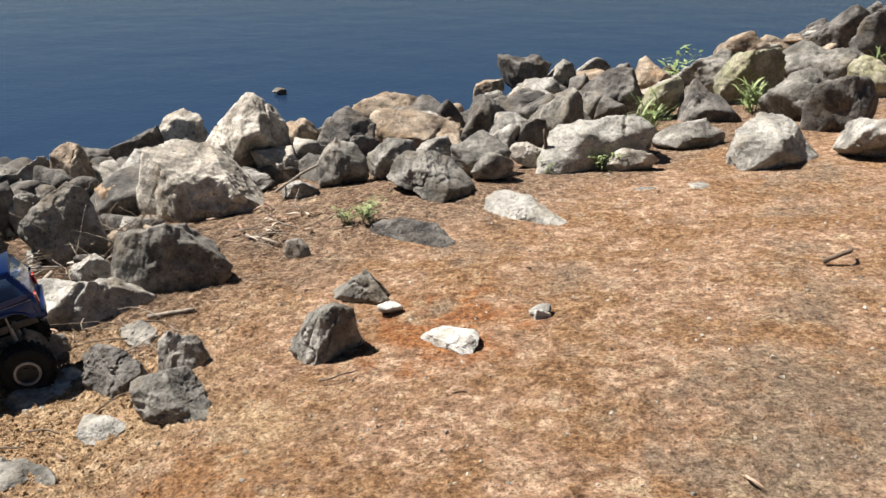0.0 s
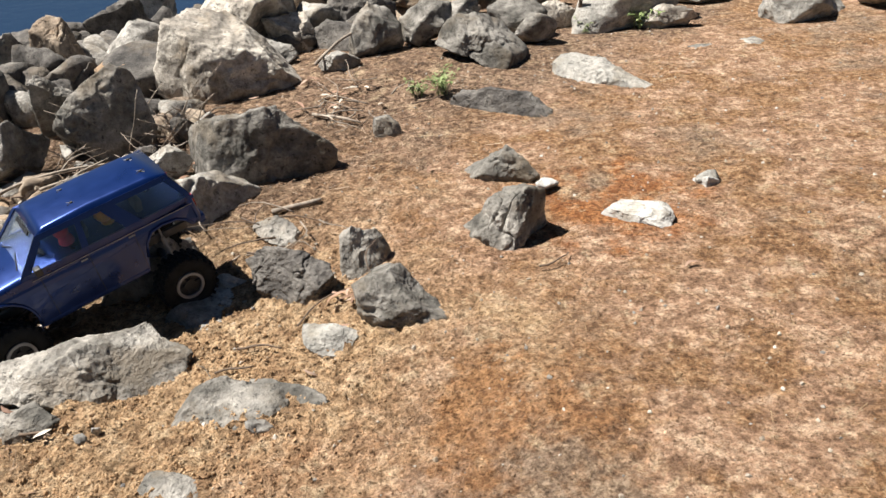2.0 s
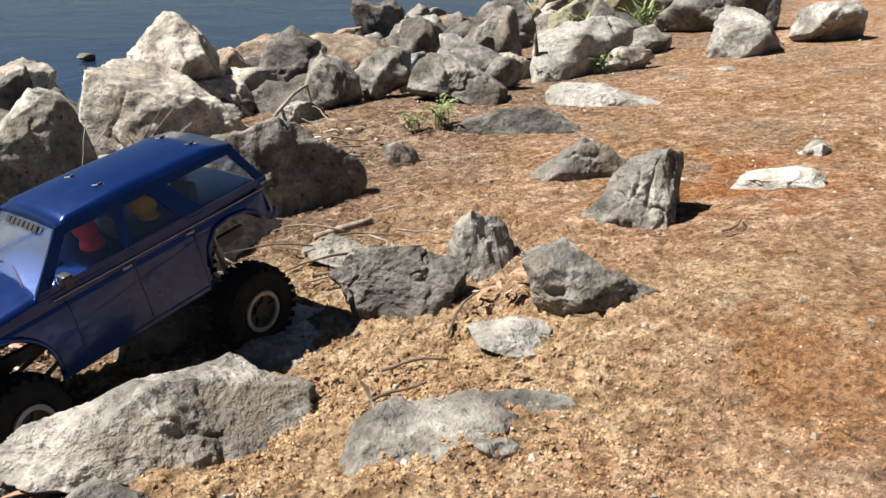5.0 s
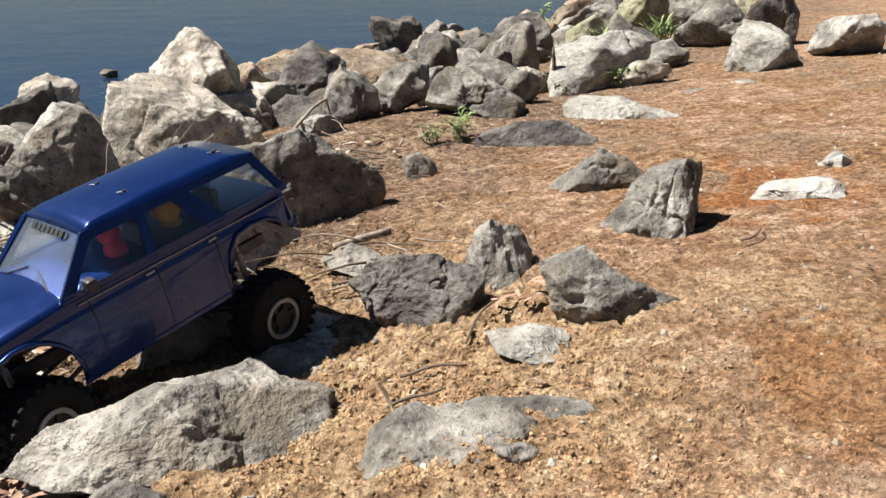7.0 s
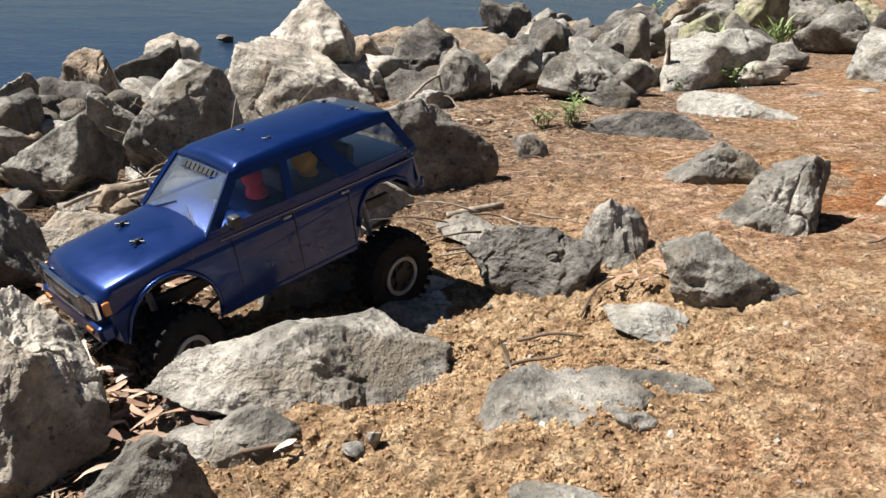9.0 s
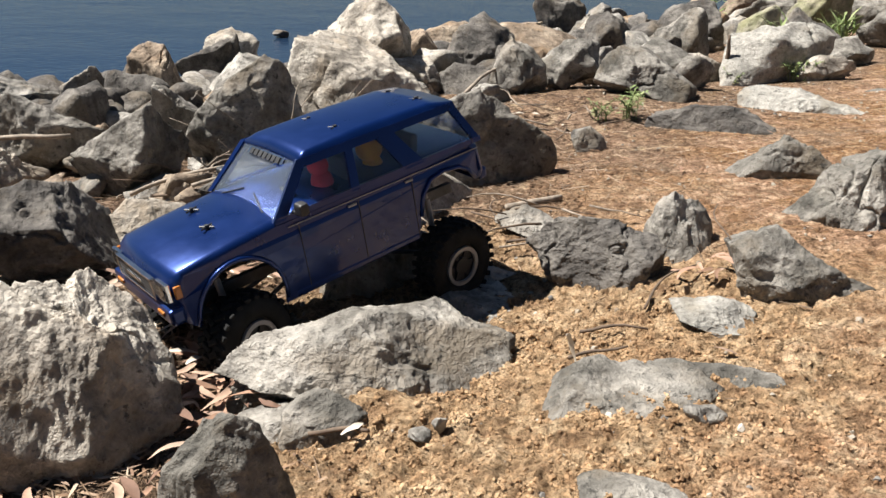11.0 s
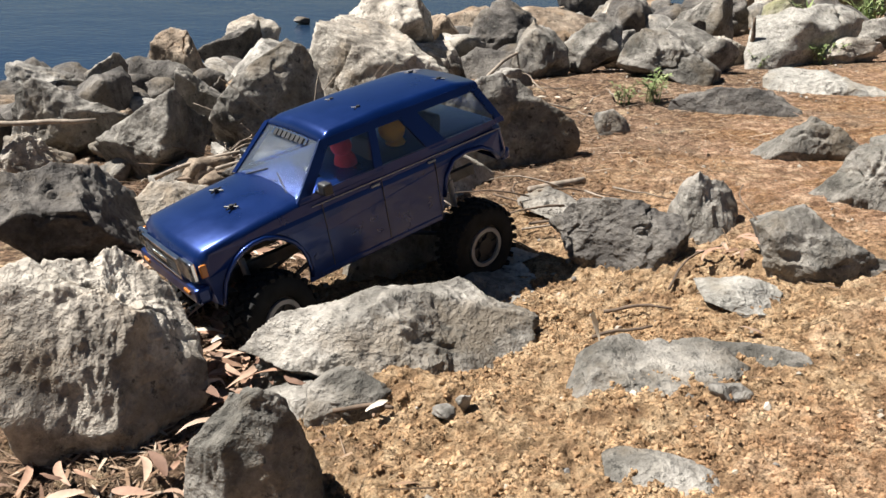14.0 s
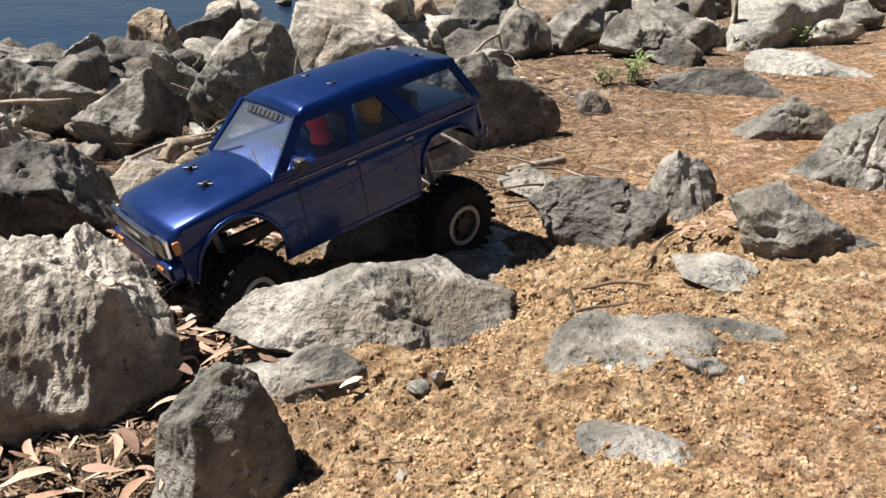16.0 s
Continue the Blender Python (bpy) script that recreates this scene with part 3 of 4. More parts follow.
rock("long thin dark ridge of rock", -0.650, 1.082, .046, .140, .040, .028, -30, "slate", ((120, .95, 0), (45, .95, 10), (-90, .9, 20), (150, 1.0, 0), (80, .95, -20)), 228, 6, buried=True)
rock("small grey stone on the lake bank", -0.684, 1.018, .054, .039, .032, .016, -31, "grey", (), 235, 4)
rock("flat grey rock nearly flush with the dirt", -0.786, .911, .062, .085, .060, .012, -27, "slate", ((90, .85, 35), (140, 1.0, 10), (40, 1.0, 10)), 242, 5, buried=True)
rock("flat white triangular stone", .009, 1.465, .098, .134, .081, .036, -44, "white", ((130, .75, 0), (75, .9, 30), (100, .8, 55), (20, 1.0, 0), (160, 1.0, 10)), 249, 6, buried=True)
rock("small pale stone on the lake bank", .168, 1.564, .107, .050, .040, .025, -46, "white", (), 256, 4, buried=True)
rock("small white stone beside the jagged rock", -0.143, 1.626, .076, .056, .044, .020, 8, "white", (), 263, 4)
rock("long dark flat rock with a notch", -0.137, 2.114, .036, .280, .112, .068, -28, "dark", ((130, .8, 6), (48, .86, 10), (95, .8, 30), (160, 1.0, 10), (15, 1.0, 10)), 270, 6, buried=True, dents=((-.03, -.03, .04, .035, .02),))
rock("long pale flat slab in the dirt", .163, 2.250, .046, .307, .123, .060, -33, "pale", ((120, .9, 10), (50, .85, 20), (95, .8, 40), (160, 1.0, 10), (15, 1.0, 10)), 277, 6, buried=True, lean=-4)
rock("large light grey boulder with grass at its foot", .420, 2.865, .030, .390, .330, .165, -8, "pale", ((112, .80, 28), (150, .95, 14), (55, .92, 12), (-80, .95, 40), (10, .95, 30), (92, .82, 50)), 284, 6)
rock("broad light grey boulder", -0.125, 2.493, .030, .280, .264, .125, 5, "slate", ((100, .82, 26), (148, .92, 15), (40, .98, 10), (-60, .9, 40), (-110, .9, 40), (75, .95, 40)), 291, 6)
rock("grey rounded rock on the lake bank", .023, 2.752, .021, .206, .165, .117, 1, "slate", (), 298, 5)
rock("dark grey boulder by the water", -0.477, 2.965, -0.025, .232, .186, .199, 11, "dark", (), 305, 5)
rock("tan rock on the lake bank", -0.650, 3.069, -0.066, .164, .131, .175, 14, "brown", (), 312, 5)
rock("flat-topped tan rock by the water", -0.411, 3.712, -0.112, .368, .221, .171, 8, "brown", (), 319, 5)
rock("tan-brown broken rock on the lake bank", -0.232, 3.107, -0.025, .351, .246, .155, 6, "brown", (), 326, 5)
rock("dark fissured boulder on the lake bank", .049, 3.261, -0.026, .251, .201, .187, 1, "dark", (), 333, 5)
rock("small dark rock on the lake bank", -0.142, 3.474, -0.057, .157, .126, .141, 4, "dark", (), 340, 5)
rock("dark brown block by the water", .204, 4.319, -0.113, .279, .223, .228, -2, "dark", (), 347, 5)
rock("grey-brown rock on the lake bank", .371, 4.376, -0.112, .205, .164, .198, -4, "slate", (), 354, 5)
rock("small tan rock by the water", .025, 4.263, -0.115, .161, .129, .117, 1, "brown", (), 361, 5)
rock("tan flat rock on the lake bank", .176, 3.863, -0.056, .198, .159, .117, -1, "tan", (), 368, 5)
rock("grey rock at the water edge", .593, 4.765, -0.112, .212, .170, .144, -6, "slate", (), 375, 5)
rock("dark grey boulder by the water", .553, 3.773, -0.014, .316, .253, .186, -7, "dark", (), 382, 5)
rock("grey-brown angular boulder on the lake bank", .302, 3.302, -0.008, .238, .191, .192, -4, "slate", (), 389, 5)
rock("grey rock with a rounded top", -0.274, 2.695, .020, .170, .136, .125, 8, "slate", (), 396, 5)
rock("small grey rock on the lake bank", -0.148, 2.832, .007, .146, .117, .095, 5, "slate", (), 403, 5)
rock("grey broken rock on the lake bank", -0.431, 2.660, .009, .173, .138, .138, 11, "slate", (), 410, 5)
rock("small light tan rock", -0.700, 2.818, -0.047, .168, .134, .107, 16, "tan", (), 417, 5)
rock("dark rock with sharp top", .196, 3.140, -0.009, .140, .112, .110, -2, "dark", ((140, .7, 0), (40, .7, 0)), 424, 5)
rock("grey rock in the dirt", .061, 2.675, .021, .142, .113, .095, 0, "slate", (), 431, 5)
rock("tan rock near the water", .843, 4.085, -0.012, .260, .208, .156, -11, "brown", (), 438, 5)
rock("mossy green-grey rock on the lake bank", .763, 3.558, .012, .181, .145, .167, -11, "mossy", (), 445, 5)
rock("grey-brown rock on the lake bank", 1.046, 3.993, .012, .279, .223, .205, -14, "slate", (), 452, 5)
rock("flat brown rock near the water", 1.422, 4.830, -0.010, .346, .207, .170, -16, "brown", (), 459, 5)
rock("dark rock beside green grass", .938, 3.452, .030, .263, .210, .149, -14, "dark", (), 466, 5)
rock("light mossy rock on the lake bank", 1.179, 3.810, .034, .294, .235, .218, -16, "mossy", (), 473, 5)
rock("long grey rock on the lake bank", 1.565, 4.078, .052, .419, .210, .167, -20, "slate", (), 480, 5)
rock("grey boulder with flat faces", 1.247, 3.352, .064, .311, .249, .191, -20, "slate", (), 487, 5)
rock("dark upright boulder on the lake bank", 1.317, 3.136, .083, .246, .197, .203, -22, "dark", (), 494, 5)
rock("dark jagged boulder by the water", 1.908, 4.843, .038, .467, .374, .281, -21, "dark", (), 501, 5)
rock("dark grey boulder on the lake bank", 1.929, 4.359, .065, .253, .202, .293, -23, "dark", (), 508, 5)
rock("mossy grey rock on the lake bank", 1.711, 3.743, .079, .273, .218, .153, -24, "mossy", (), 515, 5)
rock("light grey angular boulder on the dirt", .978, 2.718, .085, .305, .305, .136, -19, "pale", ((95, .86, 30), (145, .98, 16), (42, .96, 14), (10, .95, 40), (-80, .95, 40), (75, .9, 50)), 522, 6)
rock("grey angular boulder on the dirt", 1.259, 2.668, .115, .243, .170, .133, -24, "grey", ((140, .8, 10),), 529, 5)
rock("grey broken rocks in the dirt", .758, 3.014, .044, .261, .157, .096, -13, "slate", (), 536, 5)
rock("low tan rock on the lake bank", .497, 2.748, .042, .226, .136, .075, -9, "tan", (), 543, 5)
rock("tan rock with a white top at the water edge", -1.247, 3.400, -0.122, .207, .165, .170, 22, "tan", (), 550, 5)
rock("small dark rock between boulders", -1.225, 3.008, -0.121, .125, .100, .109, 24, "dark", (), 557, 5)
rock("grey rock beside the leaves", -0.770, 2.673, -0.048, .184, .129, .083, 18, "grey", (), 564, 5)
rock("flat grey-brown stone in the dirt", -0.546, 2.525, -0.001, .123, .074, .052, 14, "grey", (), 571, 5)
rock("small dark rock breaking the water surface", -1.096, 4.427, -0.130, .078, .063, .032, 1, "dark", (), 578, 4)
rock("dark rock in the gap behind the slab", -0.924, 2.126, -0.034, .088, .061, .073, -1, "dark", (), 585, 5)
rock("small dark rock among twigs", -1.008, 2.008, -0.034, .066, .046, .049, 2, "dark", (), 592, 4)
rock("dark rock in shade", -1.309, 2.628, -0.107, .166, .133, .109, 9, "dark", (), 599, 6)
rock("half buried grey-tan stone", -0.688, 1.584, .009, .101, .060, .039, -13, "slate", ((90, .85, 30),), 606, 6, buried=True)
rock("dark grey stone in the sand", -0.771, 1.450, -0.008, .067, .040, .023, -10, "grey", (), 613, 4, buried=True)
rock("small pale stone on the lake bank", -0.225, 1.471, .079, .047, .033, .028, -36, "pale", (), 620, 4)
rock("small flat grey stone", -0.443, 2.035, .020, .074, .045, .042, -21, "grey", (), 627, 4)
rock("small blue-grey pebble on the lake bank", -0.929, 1.036, .038, .020, .016, .008, -11, "grey", (), 634, 3)
rock("small dark blue-grey pebble", -0.910, 1.050, .041, .014, .011, .010, -12, "grey", (), 641, 3)
rock("small pale stone on the lake bank", .171, 1.569, .108, .046, .032, .020, -4, "pale", (), 648, 3)
rock("pale stone at the foot of the jagged rock", -0.215, 1.474, .081, .042, .030, .031, 12, "pale", (), 655, 3)
rock("grey rock behind the leaves", -0.944, 1.912, -0.021, .108, .065, .070, -3, "grey", (), 662, 6)
rock("grey rock in the brush", -0.902, 2.217, -0.039, .083, .050, .050, -4, "grey", (), 669, 5)
rock("dark rock in the shade of the boulders", -1.032, 1.713, -0.023, .095, .067, .124, 34, "dark", (), 676, 6)
rock("low tan broken rock", .217, 2.870, .010, .198, .119, .081, -3, "tan", (), 683, 6)
rock("low flat grey rock flush in the dirt", .626, 2.439, .066, .286, .137, .022, -13, "slate", (), 690, 5, buried=True, lean=-5)

# smaller rocks that fill the gaps of the riprap
fill = random.Random(31)
for k in range(250):
    x = fill.uniform(-1.9, 2.8) if k < 130 else fill.uniform(-1.9, .8)
    edge = float(shore(np.array([x]))[0])
    y = edge - (fill.uniform(.02, 1.0) if k < 130 else fill.uniform(.0, .75))
    wd = fill.uniform(.10, .21) if k < 130 else fill.uniform(.13, .27)
    foot = max(float(ground_base(np.array([x]), np.array([y]))[0]), WATER_Z - .03)
    rock("small broken rock filling a gap in the riprap", x, y, foot, wd, wd * fill.uniform(.6, 1), wd * fill.uniform(.38, .72), fill.uniform(-40, 40), fill.choice(("dark", "grey", "dark", "dark", "brown")), (), 900 + k, 4)


for k in range(46):
    x, y = ((fill.gauss(-1.02, .10), fill.gauss(2.28, .10)), (fill.gauss(-1.3, .14), fill.gauss(2.1, .12)), (fill.gauss(-1.2, .10), fill.gauss(1.83, .06)))[k % 3]
    wd = fill.uniform(.05, .13)
    rock("dark broken stone wedged between boulders", x, y, float(ground_base(np.array([x]), np.array([y]))[0]) - .01, wd, wd * fill.uniform(.6, 1), wd * fill.uniform(.35, .7), fill.uniform(-50, 50), fill.choice(("dark", "grey", "dark", "brown")), (), 1300 + k, 4)


# ---- loose dirt, gravel, straw ----
def scatter(name, count, region, template_v, template_f, size, material, label, category, seed, lift=.3, flat=False, stretch=1.0):
    """Many small pieces lying on the dirt, joined."""
    rnd = np.random.RandomState(seed)
    xs, ys = region(rnd, count)
    n = len(xs)
    zs = ground(xs, ys)
    tv, tf = np.array(template_v, float), np.array(template_f)
    s = size[0] + (size[1] - size[0]) * rnd.rand(n) ** 2.2
    a = rnd.rand(n) * 2 * np.pi
    v = np.repeat(tv[None], n, 0)
    if not flat:
        v = v * (1 + rnd.normal(0, .3, v.shape))
    v = v * s[:, None, None]
    v[:, :, 0] *= (1 + (stretch - 1) * rnd.rand(n))[:, None]
    pitch = rnd.normal(0, .16, n) if flat else rnd.normal(0, .6, n)
    x1 = v[:, :, 0] * np.cos(pitch)[:, None] - v[:, :, 2] * np.sin(pitch)[:, None]
    z1 = v[:, :, 0] * np.sin(pitch)[:, None] + v[:, :, 2] * np.cos(pitch)[:, None]
    c, q = np.cos(a)[:, None], np.sin(a)[:, None]
    out = np.stack([x1 * c - v[:, :, 1] * q + xs[:, None], x1 * q + v[:, :, 1] * c + ys[:, None], z1 + (zs + s * lift)[:, None]], 2)
    f = (tf[None] + (np.arange(n) * len(tv))[:, None, None]).reshape(-1, tf.shape[1])
    return tagged(new(name, mesh_of(name, out.reshape(-1, 3), f, material)), label, category, kind="stuff")


LUMP_V, LUMP_F = ball(1)
BLADE_V = [(-1, -.045, 0), (-1, .045, 0), (-1, 0, .06), (1, -.02, .03), (1, .02, .03), (1, 0, .06)]
BLADE_F = [(0, 3, 4, 1), (1, 4, 5, 2), (2, 5, 3, 0)]


def sandy(rnd, n):
    x, y = rnd.uniform(-1.35, .1, n), rnd.uniform(.62, 2.0, n)
    patch = fbm(np.stack([x, y, 0 * x], 1) * 7, 3, 8)
    keep = (x < -.35 + .25 * rnd.randn(n)) & (patch + .35 * rnd.randn(n) > -.15)
    return x[keep], y[keep]


def open_dirt(rnd, n):
    x, y = rnd.uniform(-.6, 1.3, n), rnd.uniform(.6, 2.7, n)
    patch = fbm(np.stack([x, y, 0 * x], 1) * 5, 3, 18)
    keep = (x > -.45 + .2 * rnd.randn(n)) & (patch + .3 * rnd.randn(n) > 0)
    return x[keep], y[keep]


def all_dirt(rnd, n):
    x, y = rnd.uniform(-1.4, 1.4, n), rnd.uniform(.6, 3.0, n)
    return x, y


def by_rocks(rnd, n):
    x, y = rnd.normal(-.78, .25, n), rnd.normal(1.85, .28, n)
    return x, y


scatter("sand_crumbs", 44000, sandy, LUMP_V, LUMP_F, (.0007, .0028), CRUMBS, "loose crumbs of orange sand on the dirt", "sand", 5, -.15)
scatter("sand_crumbs", 26000, open_dirt, LUMP_V, LUMP_F, (.0006, .0020), CRUMBS, "fine crumbs of dry dirt", "sand", 6, -.1)
scatter("gravel", 2600, all_dirt, LUMP_V, LUMP_F, (.001, .0045), GRAVEL, "scattered grey and tan gravel", "gravel", 7, 0.0)
scatter("dead_grass", 15000, open_dirt, BLADE_V, BLADE_F, (.003, .013), STRAW, "short dead grass and straw on the dirt", "dead grass", 8, .05, True)
scatter("twig_litter", 7000, by_rocks, BLADE_V, BLADE_F, (.003, .018), TWIGS, "broken twigs and bark bits between the rocks", "twigs", 9, .08, True)
def sand_bank(rnd, n):
    x, y = rnd.normal(-.78, .17, n), rnd.normal(1.02, .16, n)
    patch = fbm(np.stack([x, y, 0 * x], 1) * 16, 3, 28)
    keep = patch + .3 * rnd.randn(n) > 0
    return x[keep], y[keep]


scatter("sand_crumbs", 30000, sand_bank, LUMP_V, LUMP_F, (.0006, .0028), CRUMBS, "crumbly clods of orange sand", "sand", 16, -.1)


def gully(rnd, n):
    return rnd.normal(-1.17, .075, n), rnd.uniform(.85, 1.75, n)


def nest(rnd, n):
    return rnd.normal(-1.1, .17, n), rnd.normal(2.05, .2, n)


def bark_patch(rnd, n):
    return rnd.normal(-.5, .22, n), rnd.normal(2.05, .28, n)


scatter("twig_litter", 5000, nest, BLADE_V, BLADE_F, (.004, .026), TWIGS, "tangled twigs and bark bits between the boulders", "twigs", 15, .12, True)
scatter("twig_litter", 3000, gully, BLADE_V, BLADE_F, (.004, .020), TWIGS, "dark twigs and leaf scraps in the gap between rocks", "twigs", 12, .1, True)
LEAF_V = [(-1, 0, 0), (-.45, -.17, .05), (-.45, .17, .05), (.1, -.2, .12), (.1, .2, .12), (.6, -.12, .08), (.6, .12, .08), (1, .03, 0)]
LEAF_F = [(0, 1, 2), (1, 3, 4), (1, 4, 2), (3, 5, 6), (3, 6, 4), (5, 7, 6)]


def litter_spots(rnd, n):
    pick = rnd.rand(n)
    x = np.where(pick < .55, rnd.normal(-1.14, .05, n), np.where(pick < .8, rnd.normal(-1.20, .07, n), rnd.normal(-1.03, .07, n)))
    y = np.where(pick < .55, rnd.uniform(1.05, 1.6, n), np.where(pick < .8, rnd.normal(.98, .09, n), rnd.normal(1.66, .07, n)))
    return x, y


scatter("leaf_litter", 4200, litter_spots, LEAF_V, LEAF_F, (.0015, .009), LITTER, "dense litter of dry leaf and bark scraps", "leaf litter", 14, .3, True, 2.2)
scatter("bark_litter", 700, bark_patch, BLADE_V, BLADE_F, (.006, .024), BARK_BITS, "pale shed bark and dry leaf scraps on the dirt", "bark litter", 13, .1, True)
scatter("twig_litter", 2500, all_dirt, BLADE_V, BLADE_F, (.003, .011), TWIGS, "stray twig bits on the dirt", "twigs", 10, .08, True)


# ---- leaves and sticks ----
def leaf_mesh(length, width, curl, twist, seed, material, n=9):
    rnd = random.Random(seed)
    v, f = [], []
    for k in range(n):
        u = k / (n - 1)
        wd = width * math.sin(math.pi * min(1, u * .93 + .05)) ** .8 * (1 - .25 * u)
        x = (u - .5) * length
        yc = curl * length * .35 * (u - .5) ** 2 * 4
        zc = abs(curl) * length * .22 * (1 - (2 * u - 1) ** 2) + rnd.uniform(-.0006, .0006)
        for s, drop in ((-1, .25), (0, -.05), (1, .25)):
            tw = twist * (u - .5)
            v.append((x, yc + s * wd / 2 * math.cos(tw), zc + s * wd / 2 * math.sin(tw) + drop * wd * .6))
    for k in range(n - 1):
        for j in (0, 1):
            a = k * 3 + j
            f.append((a, a + 1, a + 4, a + 3))
    me = mesh_of("dry_leaf", v, f, material, True)
    return me


LEAVES = [leaf_mesh(L, W, c, t, s, LEAF) for s, (L, W, c, t) in enumerate(((.042, .0080, .3, .6), (.054, .0095, -.35, .9), (.032, .0075, .5, -.5), (.044, .0105, .2, .9), (.024, .006, -.6, .3), (.035, .0105, .15, -.7)))]
PALES = [leaf_mesh(.026, .010, .3, .5, 21, PALE_LEAF), leaf_mesh(.05, .009, -.5, 1.0, 22, PALE_LEAF)]


def leaf(x, y, k, turn, seed, up=0.0, tip=0.0, pale=False, lift=.006):
    rnd = random.Random(seed)
    ob = new("dry_leaf", (PALES if pale else LEAVES)[k])
    ob.matrix_world = pose(x, y, float(ground(x, y)[0]) + lift + up, rnd.uniform(-15, 15), tip + rnd.uniform(-10, 10), turn)
    return tagged(ob, "bleached curled eucalyptus leaf" if pale else "dry curled brown eucalyptus leaf on the ground", "leaf", "dry leaves between the rocks")


rl = random.Random(77)
for cx, cy, sx, sy, n in ((-1.07, 1.62, .055, .05, 30), (-1.15, 1.50, .05, .06, 45), (-1.125, 1.30, .030, .09, 60), (-1.115, 1.13, .025, .06, 30), (-1.17, 1.00, .05, .05, 22),
                          (-1.26, 1.02, .05, .05, 8), (-.62, 2.33, .07, .09, 10), (-.53, 1.29, .03, .03, 10), (1.0, 3.37, .12, .06, 6), (-.98, 1.95, .10, .08, 6), (.2, 2.86, .1, .05, 4)):
    for k in range(n):
        leaf(rl.gauss(cx, sx), rl.gauss(cy, sy), rl.randrange(6), rl.uniform(0, 360), rl.randrange(10 ** 6), rl.uniform(0, .014))
for k in range(14):
    leaf(rl.uniform(-.9, .9), rl.uniform(.95, 2.6), rl.choice((2, 4)), rl.uniform(0, 360), rl.randrange(10 ** 6))
leaf(-.772, 1.134, 1, 20, 3, .022, 68, True)
leaf(-.982, 1.056, 0, 40, 4, .006, 10, True)
leaf(-1.132, 1.22, 0, 70, 5, .02, 5, True)


def stick(name, points, r0, r1, material, label, seed=0, sides=7):
    radii = [r0 + (r1 - r0) * k / (len(points) - 1) for k in range(len(points))]
    v, f = tube(points, radii, sides, .14, seed)
    return tagged(new(name, mesh_of(name, v, f, material, True)), label, "stick")


def on(x, y, up=.008):
    return (x, y, float(ground(x, y)[0]) + up)


stick("stick", bent((-1.80, 2.13, -.02), (-1.43, 2.02, .035), 10, .02, .006, 1), .007, .004, BARK, "long bare grey branch across the rocks")
stick("branch", bent((-1.304, 1.843, -0.018), (-1.012, 1.906, 0.022), 12, .025, .004, 2), .004, .002, BARK, "long bent bare branch lying between boulders")
stick("stick", bent((-1.20, 1.83, .0), (-1.07, 1.91, .03), 8, .02, .005, 3), .004, .002, BARK, "thin grey stick among the rocks")
stick("stick", bent((-1.02, 1.86, .03), (-.975, 1.72, .0), 8, .03, .004, 4), .006, .004, BARK, "short crooked stick against a rock")
stick("stick", bent((-.640, 1.262, .04), (-.545, 1.335, .062), 9, .02, .003, 5), .0016, .001, DARK_BARK, "thin dark twig on the sand")
stick("stick", bent(on(-.505, 1.27), (-.50, 1.39, .12), 9, .03, .004, 6), .0013, .0007, DARK_BARK, "thin bare twig standing between rocks")
stick("stick", bent((.245, 2.80, .02), (.235, 2.785, .155), 8, .01, .004, 7), .010, .004, DARK_BARK, "dark stump of a twig standing by a boulder")
stick("stick", bent(on(.79, 1.755), on(.862, 1.80, .025), 8, .03, .004, 8), .006, .003, DARK_BARK, "short curved piece of dark bark on the dirt")
stick("stick", bent(on(-.70, 1.67), on(-.60, 1.70), 6, .01, .002, 9), .006, .005, BARK, "pale split piece of wood on the dirt")
stick("stick", bent(on(-1.02, 1.072, .012), on(-.97, 1.052, .012), 6, .005, .002, 10), .0022, .0018, DARK_BARK, "short broken stick by the low rock")
stick("stick", bent(on(-.76, 1.16), on(-.70, 1.155), 6, .004, .002, 11), .002, .0012, DARK_BARK, "short twig on the sand")
stick("stick", bent(on(-.73, 1.215), on(-.66, 1.20), 7, .01, .003, 12), .0022, .0012, DARK_BARK, "short dark stick on the sand")
stick("stick", bent(on(-.62, 2.18), on(-.50, 2.10), 7, .02, .003, 13), .005, .003, BARK, "weathered stick on the dirt")
stick("stick", bent(on(-.23, 1.31), on(-.17, 1.35), 7, .02, .003, 14), .002, .001, DARK_BARK, "thin curved twig on the dirt")
stick("stick", bent((-.62, 2.50, .02), (-.40, 2.66, .10), 9, .03, .005, 15), .005, .003, BARK, "grey stick leaning on the rocks")
for cx, cy, sx, sy, n, tall in ((-.86, 1.98, .14, .12, 24, .07), (-1.02, 2.17, .07, .10, 60, .16), (-1.18, 1.93, .10, .08, 34, .06), (-.52, 2.22, .08, .07, 26, .03), (-.74, 1.58, .06, .05, 16, .01)):
    for k in range(n):
        x, y = rl.gauss(cx, sx), rl.gauss(cy, sy)
        a, L = rl.uniform(0, 6.28), rl.uniform(.04, .16)
        p = on(x, y, rl.uniform(.0, .03))
        stick("stick", bent(p, (x + L * math.cos(a), y + L * math.sin(a), p[2] + rl.uniform(-.01, tall)), 6, .02, .004, 100 + k), rl.uniform(.001, .0028), .0007, rl.choice((BARK, DARK_BARK, BARK)), "dry twig in the gap between boulders", k, 5)
